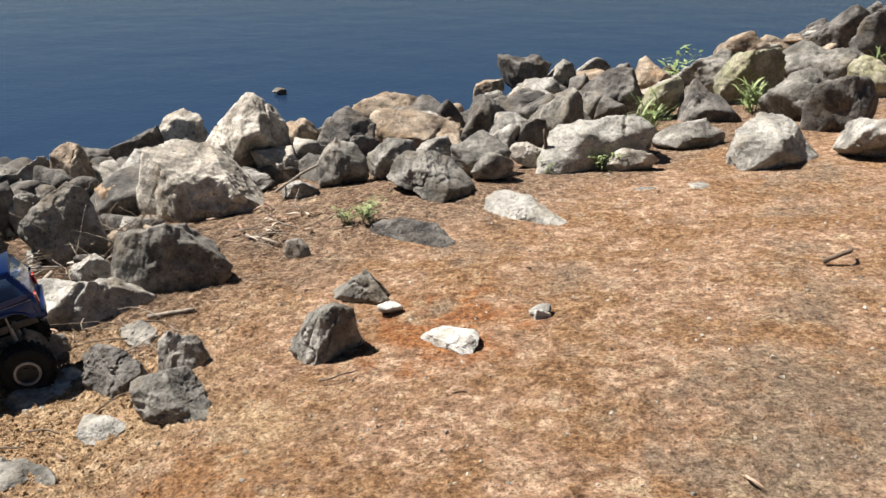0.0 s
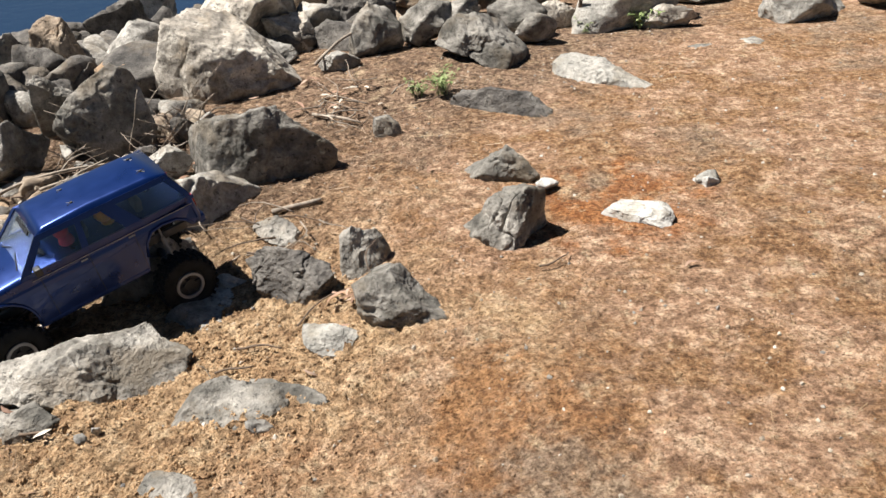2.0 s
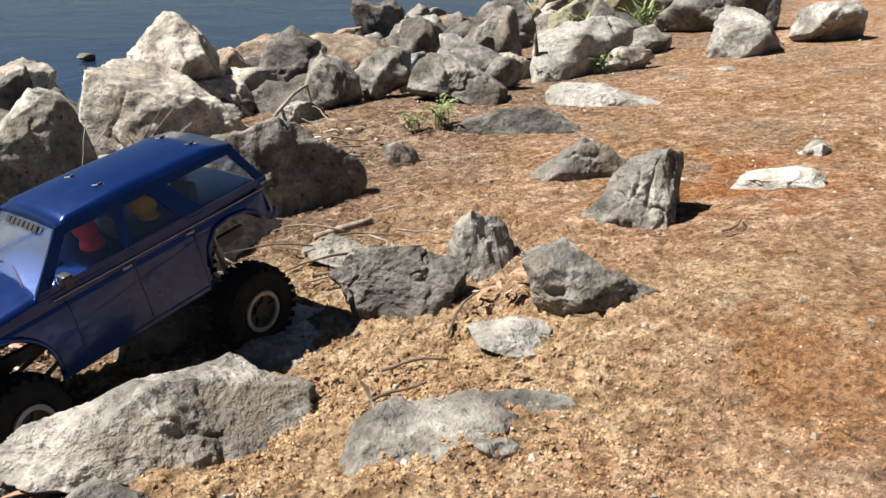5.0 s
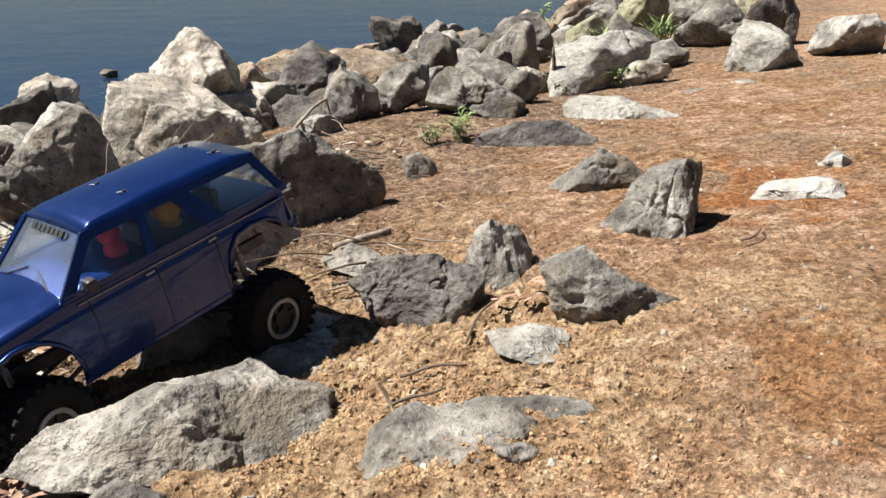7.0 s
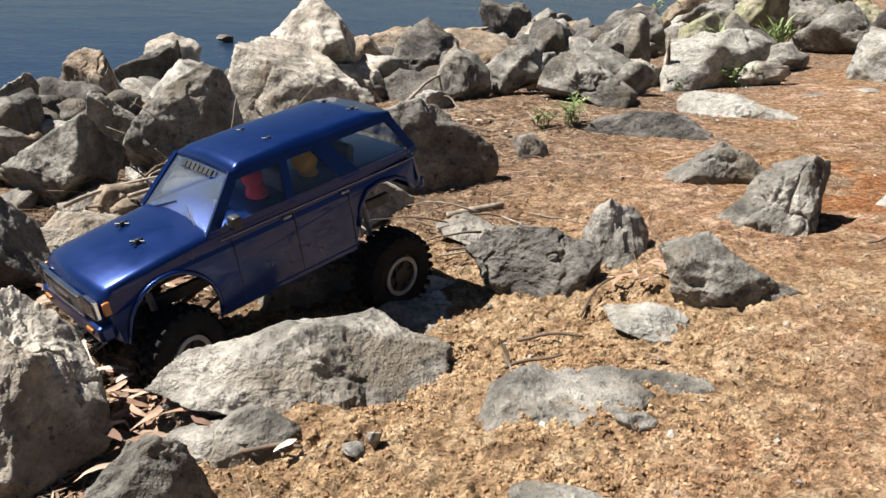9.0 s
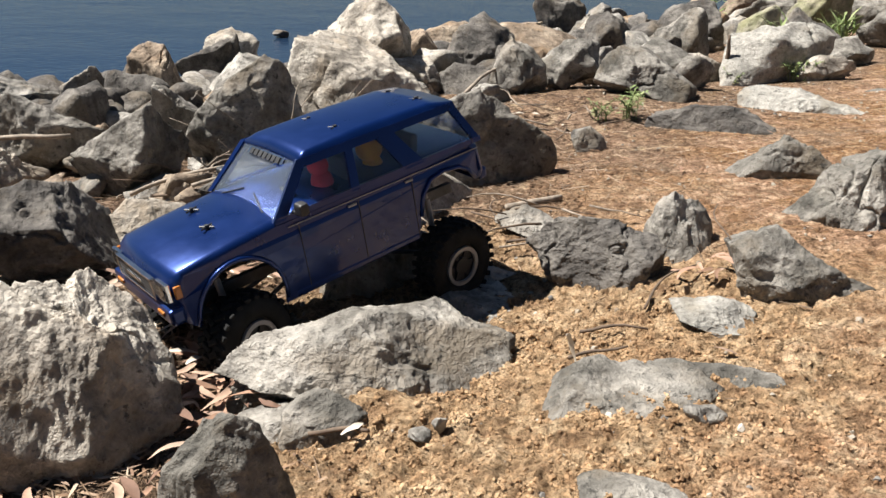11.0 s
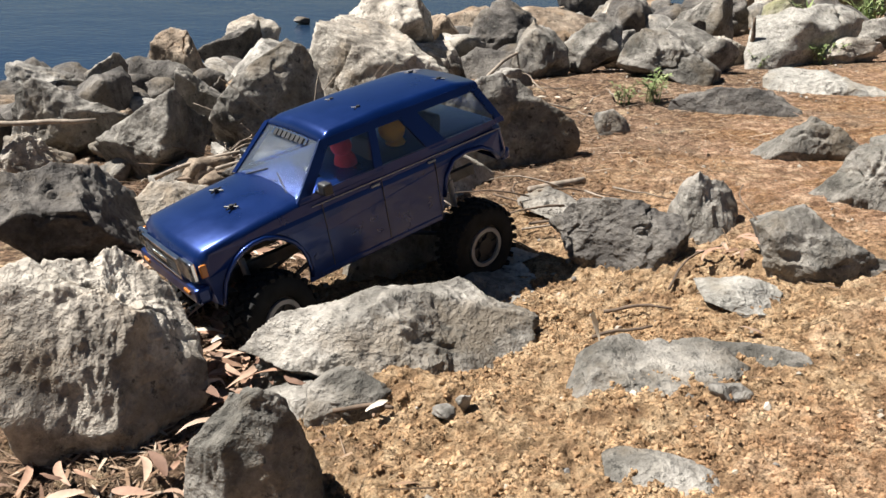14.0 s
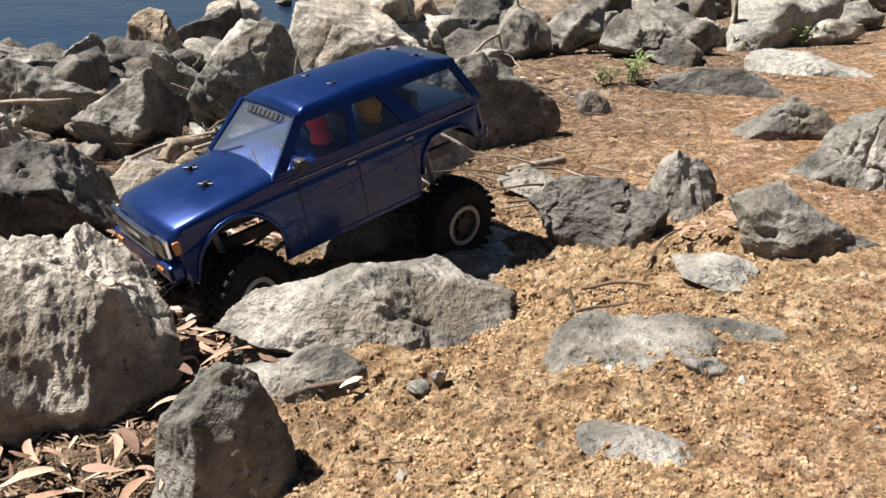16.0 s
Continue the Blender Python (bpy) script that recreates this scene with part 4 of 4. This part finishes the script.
# pale strips of shed bark
for cx, cy, sx, sy, n in ((-.55, 2.24, .06, .05, 8), (-1.11, 1.58, .05, .05, 14), (-1.13, 1.36, .03, .10, 10), (-1.05, 2.1, .06, .08, 6)):
    for k in range(n):
        leaf(rl.gauss(cx, sx), rl.gauss(cy, sy), rl.randrange(2), rl.uniform(0, 360), rl.randrange(10 ** 6), rl.uniform(.002, .018), 0, True)


def weed(x, y, height, stems, seed, grassy=False, label="small green weed growing in the dirt", z=None):
    rnd = random.Random(seed)
    V, Fc = [], []

    def put(vs, fs):
        o = len(V)
        V.extend(vs)
        Fc.extend([tuple(i + o for i in f) for f in fs])
    z0 = float(ground(x, y)[0]) if z is None else z
    for s in range(stems):
        a, tilt = rnd.uniform(0, 6.28), rnd.uniform(.1, .75)
        hgt = height * rnd.uniform(.55, 1.1)
        bx, by = x + rnd.gauss(0, height * .13), y + rnd.gauss(0, height * .13)
        pts = [Vector((bx + math.cos(a) * hgt * tilt * u * u, by + math.sin(a) * hgt * tilt * u * u, z0 + hgt * u * (1 - .2 * tilt * u))) for u in (0, .25, .5, .75, 1)]
        v, f = tube(pts, [.0012, .0011, .001, .0008, .0004], 4)
        put(v, f)
        for k in range(3 if grassy else 11):
            u = rnd.uniform(.05 if grassy else .25, 1)
            i = min(3, int(u * 4))
            p = pts[i].lerp(pts[i + 1], u * 4 - i)
            b, L = rnd.uniform(0, 6.28), height * (rnd.uniform(.5, .9) if grassy else rnd.uniform(.14, .3))
            wd = L * (.045 if grassy else .17)
            out = Vector((math.cos(b), math.sin(b), rnd.uniform(.3, 1.3) if grassy else rnd.uniform(-.1, .7))).normalized()
            side = out.cross(Vector((0, 0, 1))).normalized()
            q = [p - side * wd * .3, p + side * wd * .3, p + out * L * .5 + side * wd, p + out * L * .5 - side * wd, p + out * L - Vector((0, 0, L * .15))]
            put([tuple(c) for c in q], [(0, 1, 2, 3), (3, 2, 4)])
    ob = new("weed", mesh_of("weed", V, Fc, GREEN))
    return tagged(ob, label, "plant")


weed(-.285, 2.225, .078, 12, 1, label="low green weed growing in the bare dirt")
weed(-.345, 2.235, .055, 10, 2, label="tiny green weed in the dirt")
weed(.43, 2.73, .075, 14, 3, label="feathery green weed beside a tan boulder")
weed(.66, 3.22, .13, 20, 4, True, "tuft of green grass between boulders")
weed(1.12, 3.55, .13, 22, 5, True, "tuft of green grass among mossy rocks")
weed(.92, 4.35, .25, 7, 6, False, "tall thin green weed at the water edge", -.1)
weed(.25, 2.74, .05, 8, 7, label="low green weed at a rock's foot")
weed(1.9, 4.1, .14, 18, 8, True, "tuft of green grass among the rocks")
weed(.56, 3.10, .08, 10, 9, True, "short green grass between boulders")


# ---- model car ----
BLUE = plain("metallic_blue_paint", (.0022, .021, .120), .30, .60, .5, .06, 25)
TYRE = plain("black_rubber", (.018, .018, .018), .85, vary=.3, bumpy=.0006, spec=.2)
BLACK = plain("black_plastic", (.02, .02, .022), .5, vary=.2)
SILVER = plain("grey_cast_metal", (.30, .30, .31), .5, .3, vary=.1)
CHROME = plain("chrome_trim", (.70, .71, .73), .18, 1.0, vary=.05)
LAMP = glass_material("lamp_glass", (.9, .95, 1.0), .05)
AMBER = plain("amber_lens", (.42, .15, .03), .2, vary=.06)
RED_LENS = plain("red_lens", (.45, .02, .015), .2, vary=.06)
PANE = glass_material("car_window", (.86, .90, .93))
# slightly milky glass: the glare of sun and sky put into its colour
GLARE_PANE = glass_material("glare_windscreen", (.70, .78, .88), .06)
GLARE_PANE.node_tree.nodes["Principled BSDF"].inputs["Transmission Weight"].default_value = .965
SEATS = plain("grey_interior", (.10, .10, .11), .7)
RED_DOLL = plain("red_plush", (.55, .04, .06), .9, bumpy=.001)
YELLOW_DOLL = plain("yellow_plush", (.70, .38, .04), .9, bumpy=.001)
STEEL = plain("dark_steel", (.10, .10, .105), .45, .8, vary=.25)


def ngon_shell(outline, half, tuck, open_from, bevel=.008, crown=(.003, .004)):
    """A body shell: two side faces of one outline, joined across the top; the edges from open_from on stay open."""
    b = bmesh.new()
    n, across = len(outline), 8
    left = [b.verts.new((x, half - tuck(x, z), z)) for x, z in outline]
    right = [b.verts.new((x, -half + tuck(x, z), z)) for x, z in outline]
    b.faces.new(left)
    b.faces.new(right[::-1])
    rows = []
    for k in range(open_from + 1):
        l, r = left[k % n].co, right[k % n].co
        # the metal is crowned across the car
        rows.append([left[k % n]] + [b.verts.new(l.lerp(r, j / across) + Vector((crown[0], 0, crown[1])) * (1 - (2 * j / across - 1) ** 2)) for j in range(1, across)] + [right[k % n]])
    if open_from == n:
        rows[-1] = rows[0]
    for k in range(open_from):
        for j in range(across):
            b.faces.new((rows[k][j], rows[k][j + 1], rows[k + 1][j + 1], rows[k + 1][j]))
    ridge = [e for e in b.edges if len(e.link_faces) == 2 and (set(e.verts) <= set(left) or set(e.verts) <= set(right))]
    bmesh.ops.recalc_face_normals(b, faces=b.faces[:])
    bmesh.ops.bevel(b, geom=ridge, offset=bevel, segments=3, affect='EDGES', profile=.6)
    for f in b.faces:
        f.smooth = abs(f.normal.y) < .97
    return b


def arc(cx, cz, r, a0, a1, n=9):
    return [(cx + r * math.cos(radians(a0 + (a1 - a0) * k / (n - 1))), cz + r * math.sin(radians(a0 + (a1 - a0) * k / (n - 1)))) for k in range(n)]


def slab(quad, thick, inward):
    """A thin plate through four corners, given a thickness towards inward."""
    b = bmesh.new()
    q = [Vector(p) for p in quad]
    n = (q[1] - q[0]).cross(q[3] - q[0]).normalized()
    if n.dot(Vector(inward)) < 0:
        n = -n
    a = [b.verts.new(p) for p in q]
    c = [b.verts.new(p + n * thick) for p in q]
    b.faces.new(a)
    b.faces.new(c[::-1])
    for k in range(4):
        b.faces.new((a[k], c[k], c[(k + 1) % 4], a[(k + 1) % 4]))
    bmesh.ops.recalc_face_normals(b, faces=b.faces[:])
    return b


HALF, BELT, ROOF = .0834, .076, .128


def side_y(z):
    return HALF - .002 - .017 * max(0, (z - BELT) / (ROOF - BELT))


def wheel(car, x, y, z, out, steer, name="wheel"):
    R, W = .0555, .040
    hub = new(name)
    hub.parent = car
    hub.matrix_basis = pose(x, y, z, 0, 0, steer)
    # carcass, turned round the axle (local y)
    prof = [(.030, -.5), (.040, -.52), (.049, -.48), (.0525, -.36), (.0535, 0), (.0525, .36), (.049, .48), (.040, .52), (.030, .5), (.029, 0)]
    seg, v, f = 40, [], []
    for s in range(seg):
        a = 2 * math.pi * s / seg
        for r, t in prof:
            v.append((r * math.cos(a), t * W, r * math.sin(a)))
    m = len(prof)
    for s in range(seg):
        for k in range(m):
            f.append((s * m + k, s * m + (k + 1) % m, ((s + 1) % seg) * m + (k + 1) % m, ((s + 1) % seg) * m + k))
    b = bmesh.new()
    me = mesh_of("tmp", v, f, TYRE)
    b.from_mesh(me)
    tyre = part("tyre", b, TYRE, hub, "black knobbly rubber tyre", True)
    lug = join(box(.0065, .014, .0045, 0, 0, 0, .0008, None, 1))
    lm = bpy.data.meshes.new("tread_block")
    lug.to_mesh(lm)
    lug.free()
    lm.materials.append(TYRE)
    for s in range(26):
        for row, (t, da, yaw) in enumerate(((-.38, 0, 18), (-.13, .5, -25), (.13, 0, 25), (.38, .5, -18))):
            a = 360 * (s + da) / 26
            o = new("tread_block", lm)
            o.parent = tyre
            o.matrix_basis = pose(0, 0, 0, 0, -a, 0) @ pose(.0545 if row in (1, 2) else .0525, t * W, 0, 0, 90, 0) @ pose(0, 0, 0, 0, 0, yaw)
    rim = join(rod((0, -.014, 0), (0, .014, 0), .029, 32), rod((0, .014 * out, 0), (0, .019 * out, 0), .012, 8))
    part("rim", rim, BLACK, hub, "black rim", False)
    ring = bmesh.new()
    n, rows = 40, ((.0212, .0), (.0212, .004), (.0262, .004), (.0262, .0))
    vs = [[ring.verts.new((r * math.cos(2 * math.pi * s / n), (.0165 + t) * out, r * math.sin(2 * math.pi * s / n))) for r, t in rows] for s in range(n)]
    for s in range(n):
        for k in range(4):
            ring.faces.new((vs[s][k], vs[s][(k + 1) % 4], vs[(s + 1) % n][(k + 1) % 4], vs[(s + 1) % n][k]))
    bmesh.ops.recalc_face_normals(ring, faces=ring.faces[:])
    part("beadlock_ring", ring, SILVER, hub, "silver beadlock ring")
    for s in range(6):
        a = 2 * math.pi * s / 6
        part("spoke", box(.022, .004, .006, .011, .0155 * out, 0, .001), BLACK, hub).matrix_basis = pose(0, 0, 0, 0, -math.degrees(a), 0)
    return hub


def model_car():
    car = new("model_car")
    top = [(-.002, .016), (0, .036), (-.006, .058), (-.016, .064), (-.06, .0695), (-.128, .0755), (-.20, BELT), (-.33, BELT + .001), (-.43, BELT + .001), (-.442, .070), (-.447, .034), (-.440, .024), (-.430, .024)]
    rear = [(-.424, .030), (-.414, .044), (-.398, .053), (-.372, .056), (-.350, .052), (-.336, .036), (-.329, .012)]
    outline = top + rear + [(-.322, -.014), (-.136, -.016)] + arc(-.073, .002, .053, 200, 0) + [(-.014, .006)]
    shell = ngon_shell(outline, HALF, lambda x, z: .0 + .004 * max(0, z - .05) / .026 + (.006 if x > -.012 else 0) + (.004 if x < -.44 else 0), 12, .011, (.006, .006))
    body = part("body", shell, BLUE, car, "glossy metallic blue body shell")
    md = body.modifiers.new("wall", 'SOLIDIFY')
    md.thickness, md.offset = .0016, -1
    # swage line, arch flares, sills
    for s in (-1, 1):
        part("trim_strip", box(.29, .0012, .0013, -.290, s * (HALF - .0005), .0665, .0004), SILVER, body, "thin silver side trim")
        part("sill", box(.185, .006, .008, -.230, s * (HALF - .002), -.012, .002), BLUE, body)
        for run, nm in ((arc(-.073, .002, .054, 192, 2, 15), "arch_flare"), (rear, "arch_flare")):
            pts = [Vector((x, s * (HALF + .001), z)) for x, z in run]
            v, f = tube(pts, .0028, 6)
            b = bmesh.new()
            b.from_mesh(mesh_of("tmp", v, f, BLUE))
            part(nm, b, BLUE, body, smooth=True)
        for x in (-.232, -.318):
            part("door_handle", box(.012, .003, .003, x, s * (HALF - .0005), .061, .001), SILVER, body, "small chrome door handle")
        for x0 in (-.158, -.241, -.322):
            part("door_seam", box(.0009, .0008, .078, x0, s * (HALF + .0001), .026), BLACK, body, "dark door seam")
        part("mirror", join(box(.012, .016, .014, -.160, s * (HALF + .012), .086, .003), box(.006, .014, .004, -.158, s * (HALF + .002), .080, .001)), BLACK, car, "black door mirror")
    # greenhouse: roof, pillars, panes
    roof = ngon_shell([(-.182, ROOF - .003), (-.20, ROOF + .004), (-.28, ROOF + .0065), (-.38, ROOF + .005), (-.418, ROOF - .001), (-.419, ROOF - .008), (-.186, ROOF - .010)], side_y(ROOF) + .0015, lambda x, z: .010 * max(0, z - ROOF + .002) / .008, 7, .0045, (0, .003))
    part("roof", roof, BLUE, car, "glossy metallic blue roof", False)
    for s in (-1, 1):
        def sp(x, z, inset=0.0):
            return (x, s * (side_y(z) - inset), z)
        zb, zt = BELT - .001, ROOF - .005
        for (b0, b1, t0, t1), nm in (((-.132, -.146, -.181, -.193), "pillar"), ((-.236, -.248, -.246, -.256), "pillar"), ((-.318, -.348, -.288, -.314), "pillar"), ((-.432, -.443, -.404, -.417), "pillar")):
            part(nm, slab([sp(b0, zb), sp(b1, zb), sp(t1, zt), sp(t0, zt)], .004, (0, -s, 0)), BLUE, car)
        part("window_rail", slab([sp(-.132, zb + .004), sp(-.443, zb + .004), sp(-.443, zb - .002), sp(-.132, zb - .002)], .004, (0, -s, 0)), BLUE, car)
        part("roof_rail", slab([sp(-.181, zt + .004), sp(-.417, zt + .004), sp(-.419, zt - .005), sp(-.184, zt - .005)], .004, (0, -s, 0)), BLUE, car)
        for b0, b1, t0, t1 in ((-.146, -.236, -.193, -.246), (-.248, -.318, -.256, -.288), (-.348, -.432, -.314, -.404)):
            o = part("window_pane", slab([sp(b0, zb + .002, .0022), sp(b1, zb + .002, .0022), sp(t1, zt - .002, .0022), sp(t0, zt - .002, .0022)], .0008, (0, -s, 0)), PANE, car, "clear side window")
            o.visible_shadow = False
    y0, y1 = side_y(BELT) - .004, side_y(ROOF) - .003
    o = part("windscreen", slab([(-.133, y0, BELT), (-.133, -y0, BELT), (-.184, -y1, ROOF - .003), (-.184, y1, ROOF - .003)], .0008, (-1, 0, -1)), GLARE_PANE, car, "clear raked windscreen, slightly milky in place of glare")
    o.visible_shadow = False
    for s in (-1, 1):
        part("windscreen_frame", slab([(-.129, s * (y0 + .004), BELT), (-.131, s * (y0 - .002), BELT), (-.183, s * (y1 - .002), ROOF - .001), (-.181, s * (y1 + .004), ROOF - .001)], .003, (-1, 0, -1)), BLUE, car)
    banner = part("windscreen_banner", slab([(-.1750, .040, ROOF - .0095), (-.1750, -.040, ROOF - .0095), (-.1815, -.039, ROOF - .0035), (-.1815, .039, ROOF - .0035)], .0006, (1, 0, 1)), CHROME, car, "pale banner along the windscreen's top")
    for k in range(7):
        yc = -.030 + .010 * k
        part("bar", slab([(-.1737, yc - .0036, ROOF - .0088), (-.1737, yc + .0036, ROOF - .0088), (-.1793, yc + .0036, ROOF - .0036), (-.1793, yc - .0036, ROOF - .0036)], .0006, (1, 0, 1)), BLACK, banner)
    for s in (-1, 1):
        part("wiper", rod((-.134, s * .05, BELT + .003), (-.146, s * .012, BELT + .014), .0010, 6), BLACK, car, "black wiper")
    part("rear_window", slab([(-.441, y0 - .006, BELT + .004), (-.441, -y0 + .006, BELT + .004), (-.418, -y1 + .004, ROOF - .006), (-.418, y1 - .004, ROOF - .006)], .0008, (1, 0, 0)), PANE, car, "clear tailgate window").visible_shadow = False
    # front: grille, lamps, bumper
    front_part = part("grille", box(.004, .090, .020, .0045, 0, .046, .001), BLACK, car, "black grille in a chrome surround")
    for z, h in ((.0565, .0035), (.0352, .0025)):
        part("grille_surround", box(.006, .100, h, .0055, 0, z, .0008), CHROME, front_part, "chrome surround")
    for s in (-1, 1):
        part("grille_surround", box(.006, .0030, .0245, .0055, s * .0485, .046, .0008), CHROME, front_part, "chrome surround")
    for k in range(5):
        part("grille_bar", box(.003, .088, .0012, .0065, 0, .0385 + .0036 * k), STEEL, front_part)
    for k in range(6):
        part("badge_bar", box(.002, .0048, .0046, .0085, -.0165 + .0066 * k, .047, .0004), CHROME, front_part, "small silver badge shape")
    for s in (-1, 1):
        lamp = part("headlight", box(.005, .025, .021, .001, s * .0625, .0465, .001), CHROME, car, "square headlight")
        part("lens", box(.002, .023, .019, .0045, s * .0625, .0465, .0006), LAMP, lamp)
        part("indicator", box(.008, .004, .014, -.0075, s * .0790, .0465, .0012), AMBER, car, "amber corner indicator lens")
        part("bumper_light", box(.003, .016, .0045, .0085, s * .058, .0235, .001), AMBER, car, "amber bumper light")
        part("tail_lamp", box(.004, .014, .022, -.4445, s * .058, .058, .001), RED_LENS, car, "red tail lamp")
    part("front_bumper", box(.018, .162, .019, -.001, 0, .0215, .004), BLUE, car, "blue front bumper")
    part("rear_bumper", box(.014, .158, .016, -.444, 0, .028, .004), BLUE, car, "blue rear bumper")
    for x, y, z in ((-.075, .028, .0775), (-.085, -.032, .0785), (-.26, .03, ROOF + .0055), (-.26, -.03, ROOF + .0055), (-.385, .03, ROOF + .0045), (-.385, -.03, ROOF + .0045)):
        part("body_clip", join(rod((x, y, z - .006), (x, y, z + .004), .0026, 8), rod((x - .008, y - .005, z + .001), (x + .008, y + .004, z + .002), .0012, 6), rod((x - .006, y + .006, z + .001), (x + .006, y - .006, z + .002), .0012, 6)), BLACK, car, "black body clip on its post")
    # inside
    part("dashboard", box(.03, .13, .02, -.155, 0, .068, .004), SILVER, car, "light grey dashboard")
    part("interior_tray", box(.26, .13, .004, -.29, 0, .050, .001), SEATS, car, "dark interior floor")
    for x in (-.235, -.335):
        for s in (-1, 1):
            part("seat", join(box(.03, .045, .014, x, s * .034, .058, .004), box(.012, .042, .044, x - .018, s * .034, .080, .004, (0, -12, 0))), SEATS, car, "dark grey seat")
    part("steering_wheel", rod((-.178, .034, .082), (-.181, .034, .085), .011, 16), BLACK, car)
    # chassis
    for s in (-1, 1):
        part("frame_rail", box(.40, .008, .014, -.225, s * .026, .004, .001), STEEL, car, "dark steel chassis rail")
    part("skid_plate", box(.13, .050, .008, -.225, 0, -.012, .002), STEEL, car, "dark skid plate")
    part("gearbox", box(.055, .044, .026, -.225, 0, .006, .004), BLACK, car)
    part("motor", rod((-.15, 0, .014), (-.20, 0, .014), .017, 16), STEEL, car, "dark electric motor")
    return car


car = model_car()
CAR = pose(-1.180, 1.2907, .0374, 2.81, 10.69, 211.32)
AXLES = ((-.068, -.045, 'f', 4, 14), (-.372, -.062, 'r', -4, 0))
for ax, az, nm, roll, steer in AXLES:
    axle = new("axle")
    axle.parent = car
    axle.matrix_basis = pose(ax, 0, az, roll, 0, 0)
    part("axle_tube", join(rod((0, -.066, 0), (0, .066, 0), .0075, 12), box(.032, .030, .028, 0, .012, 0, .008)), STEEL, axle, "dark axle housing")
    for s in (-1, 1):
        wheel(axle, 0, s * .082, 0, s, steer if nm == 'f' else 0)
        part("link_arm", rod((0, s * .03, -.006), (-.10 if nm == 'f' else .10, s * .022, -.004 - az * .6), .0028, 8), STEEL, axle, "steel suspension link")
        part("shock", join(rod((0, s * .048, .006), (0, s * .036, .036 - az * .6), .0042, 12), rod((0, s * .036, .036 - az * .6), (0, s * .033, .048 - az * .8), .002, 8)), SILVER, axle, "shock absorber")
tagged(car, "metallic blue lifted radio-controlled off-road model car, nose down on rocks", "model car")
car.matrix_world = CAR @ Matrix.Diagonal((.942, .942, 1.0, 1))


def doll(name, centre, parts_, material, label):
    b = bmesh.new()
    for (x, y, z), (sx, sy, sz) in parts_:
        bmesh.ops.create_uvsphere(b, u_segments=16, v_segments=10, radius=1, matrix=Matrix.Translation((x, y, z)) @ Matrix.Diagonal((sx, sy, sz, 1)))
    me = bpy.data.meshes.new(name)
    b.to_mesh(me)
    b.free()
    me.materials.append(material)
    me.polygons.foreach_set("use_smooth", [True] * len(me.polygons))
    ob = new(name, me)
    ob.matrix_world = car.matrix_world @ Matrix.Translation(centre)
    return tagged(ob, label, "toy")


doll("toy", (-.225, .036, .062), (((0, 0, .016), (.014, .016, .020)), ((.002, 0, .040), (.013, .014, .012))), RED_DOLL, "small red plush toy sitting in the model car")
doll("toy", (-.300, .036, .062), (((0, 0, .014), (.013, .015, .016)), ((.002, 0, .037), (.017, .017, .016))), YELLOW_DOLL, "small round yellow plush toy in the model car")
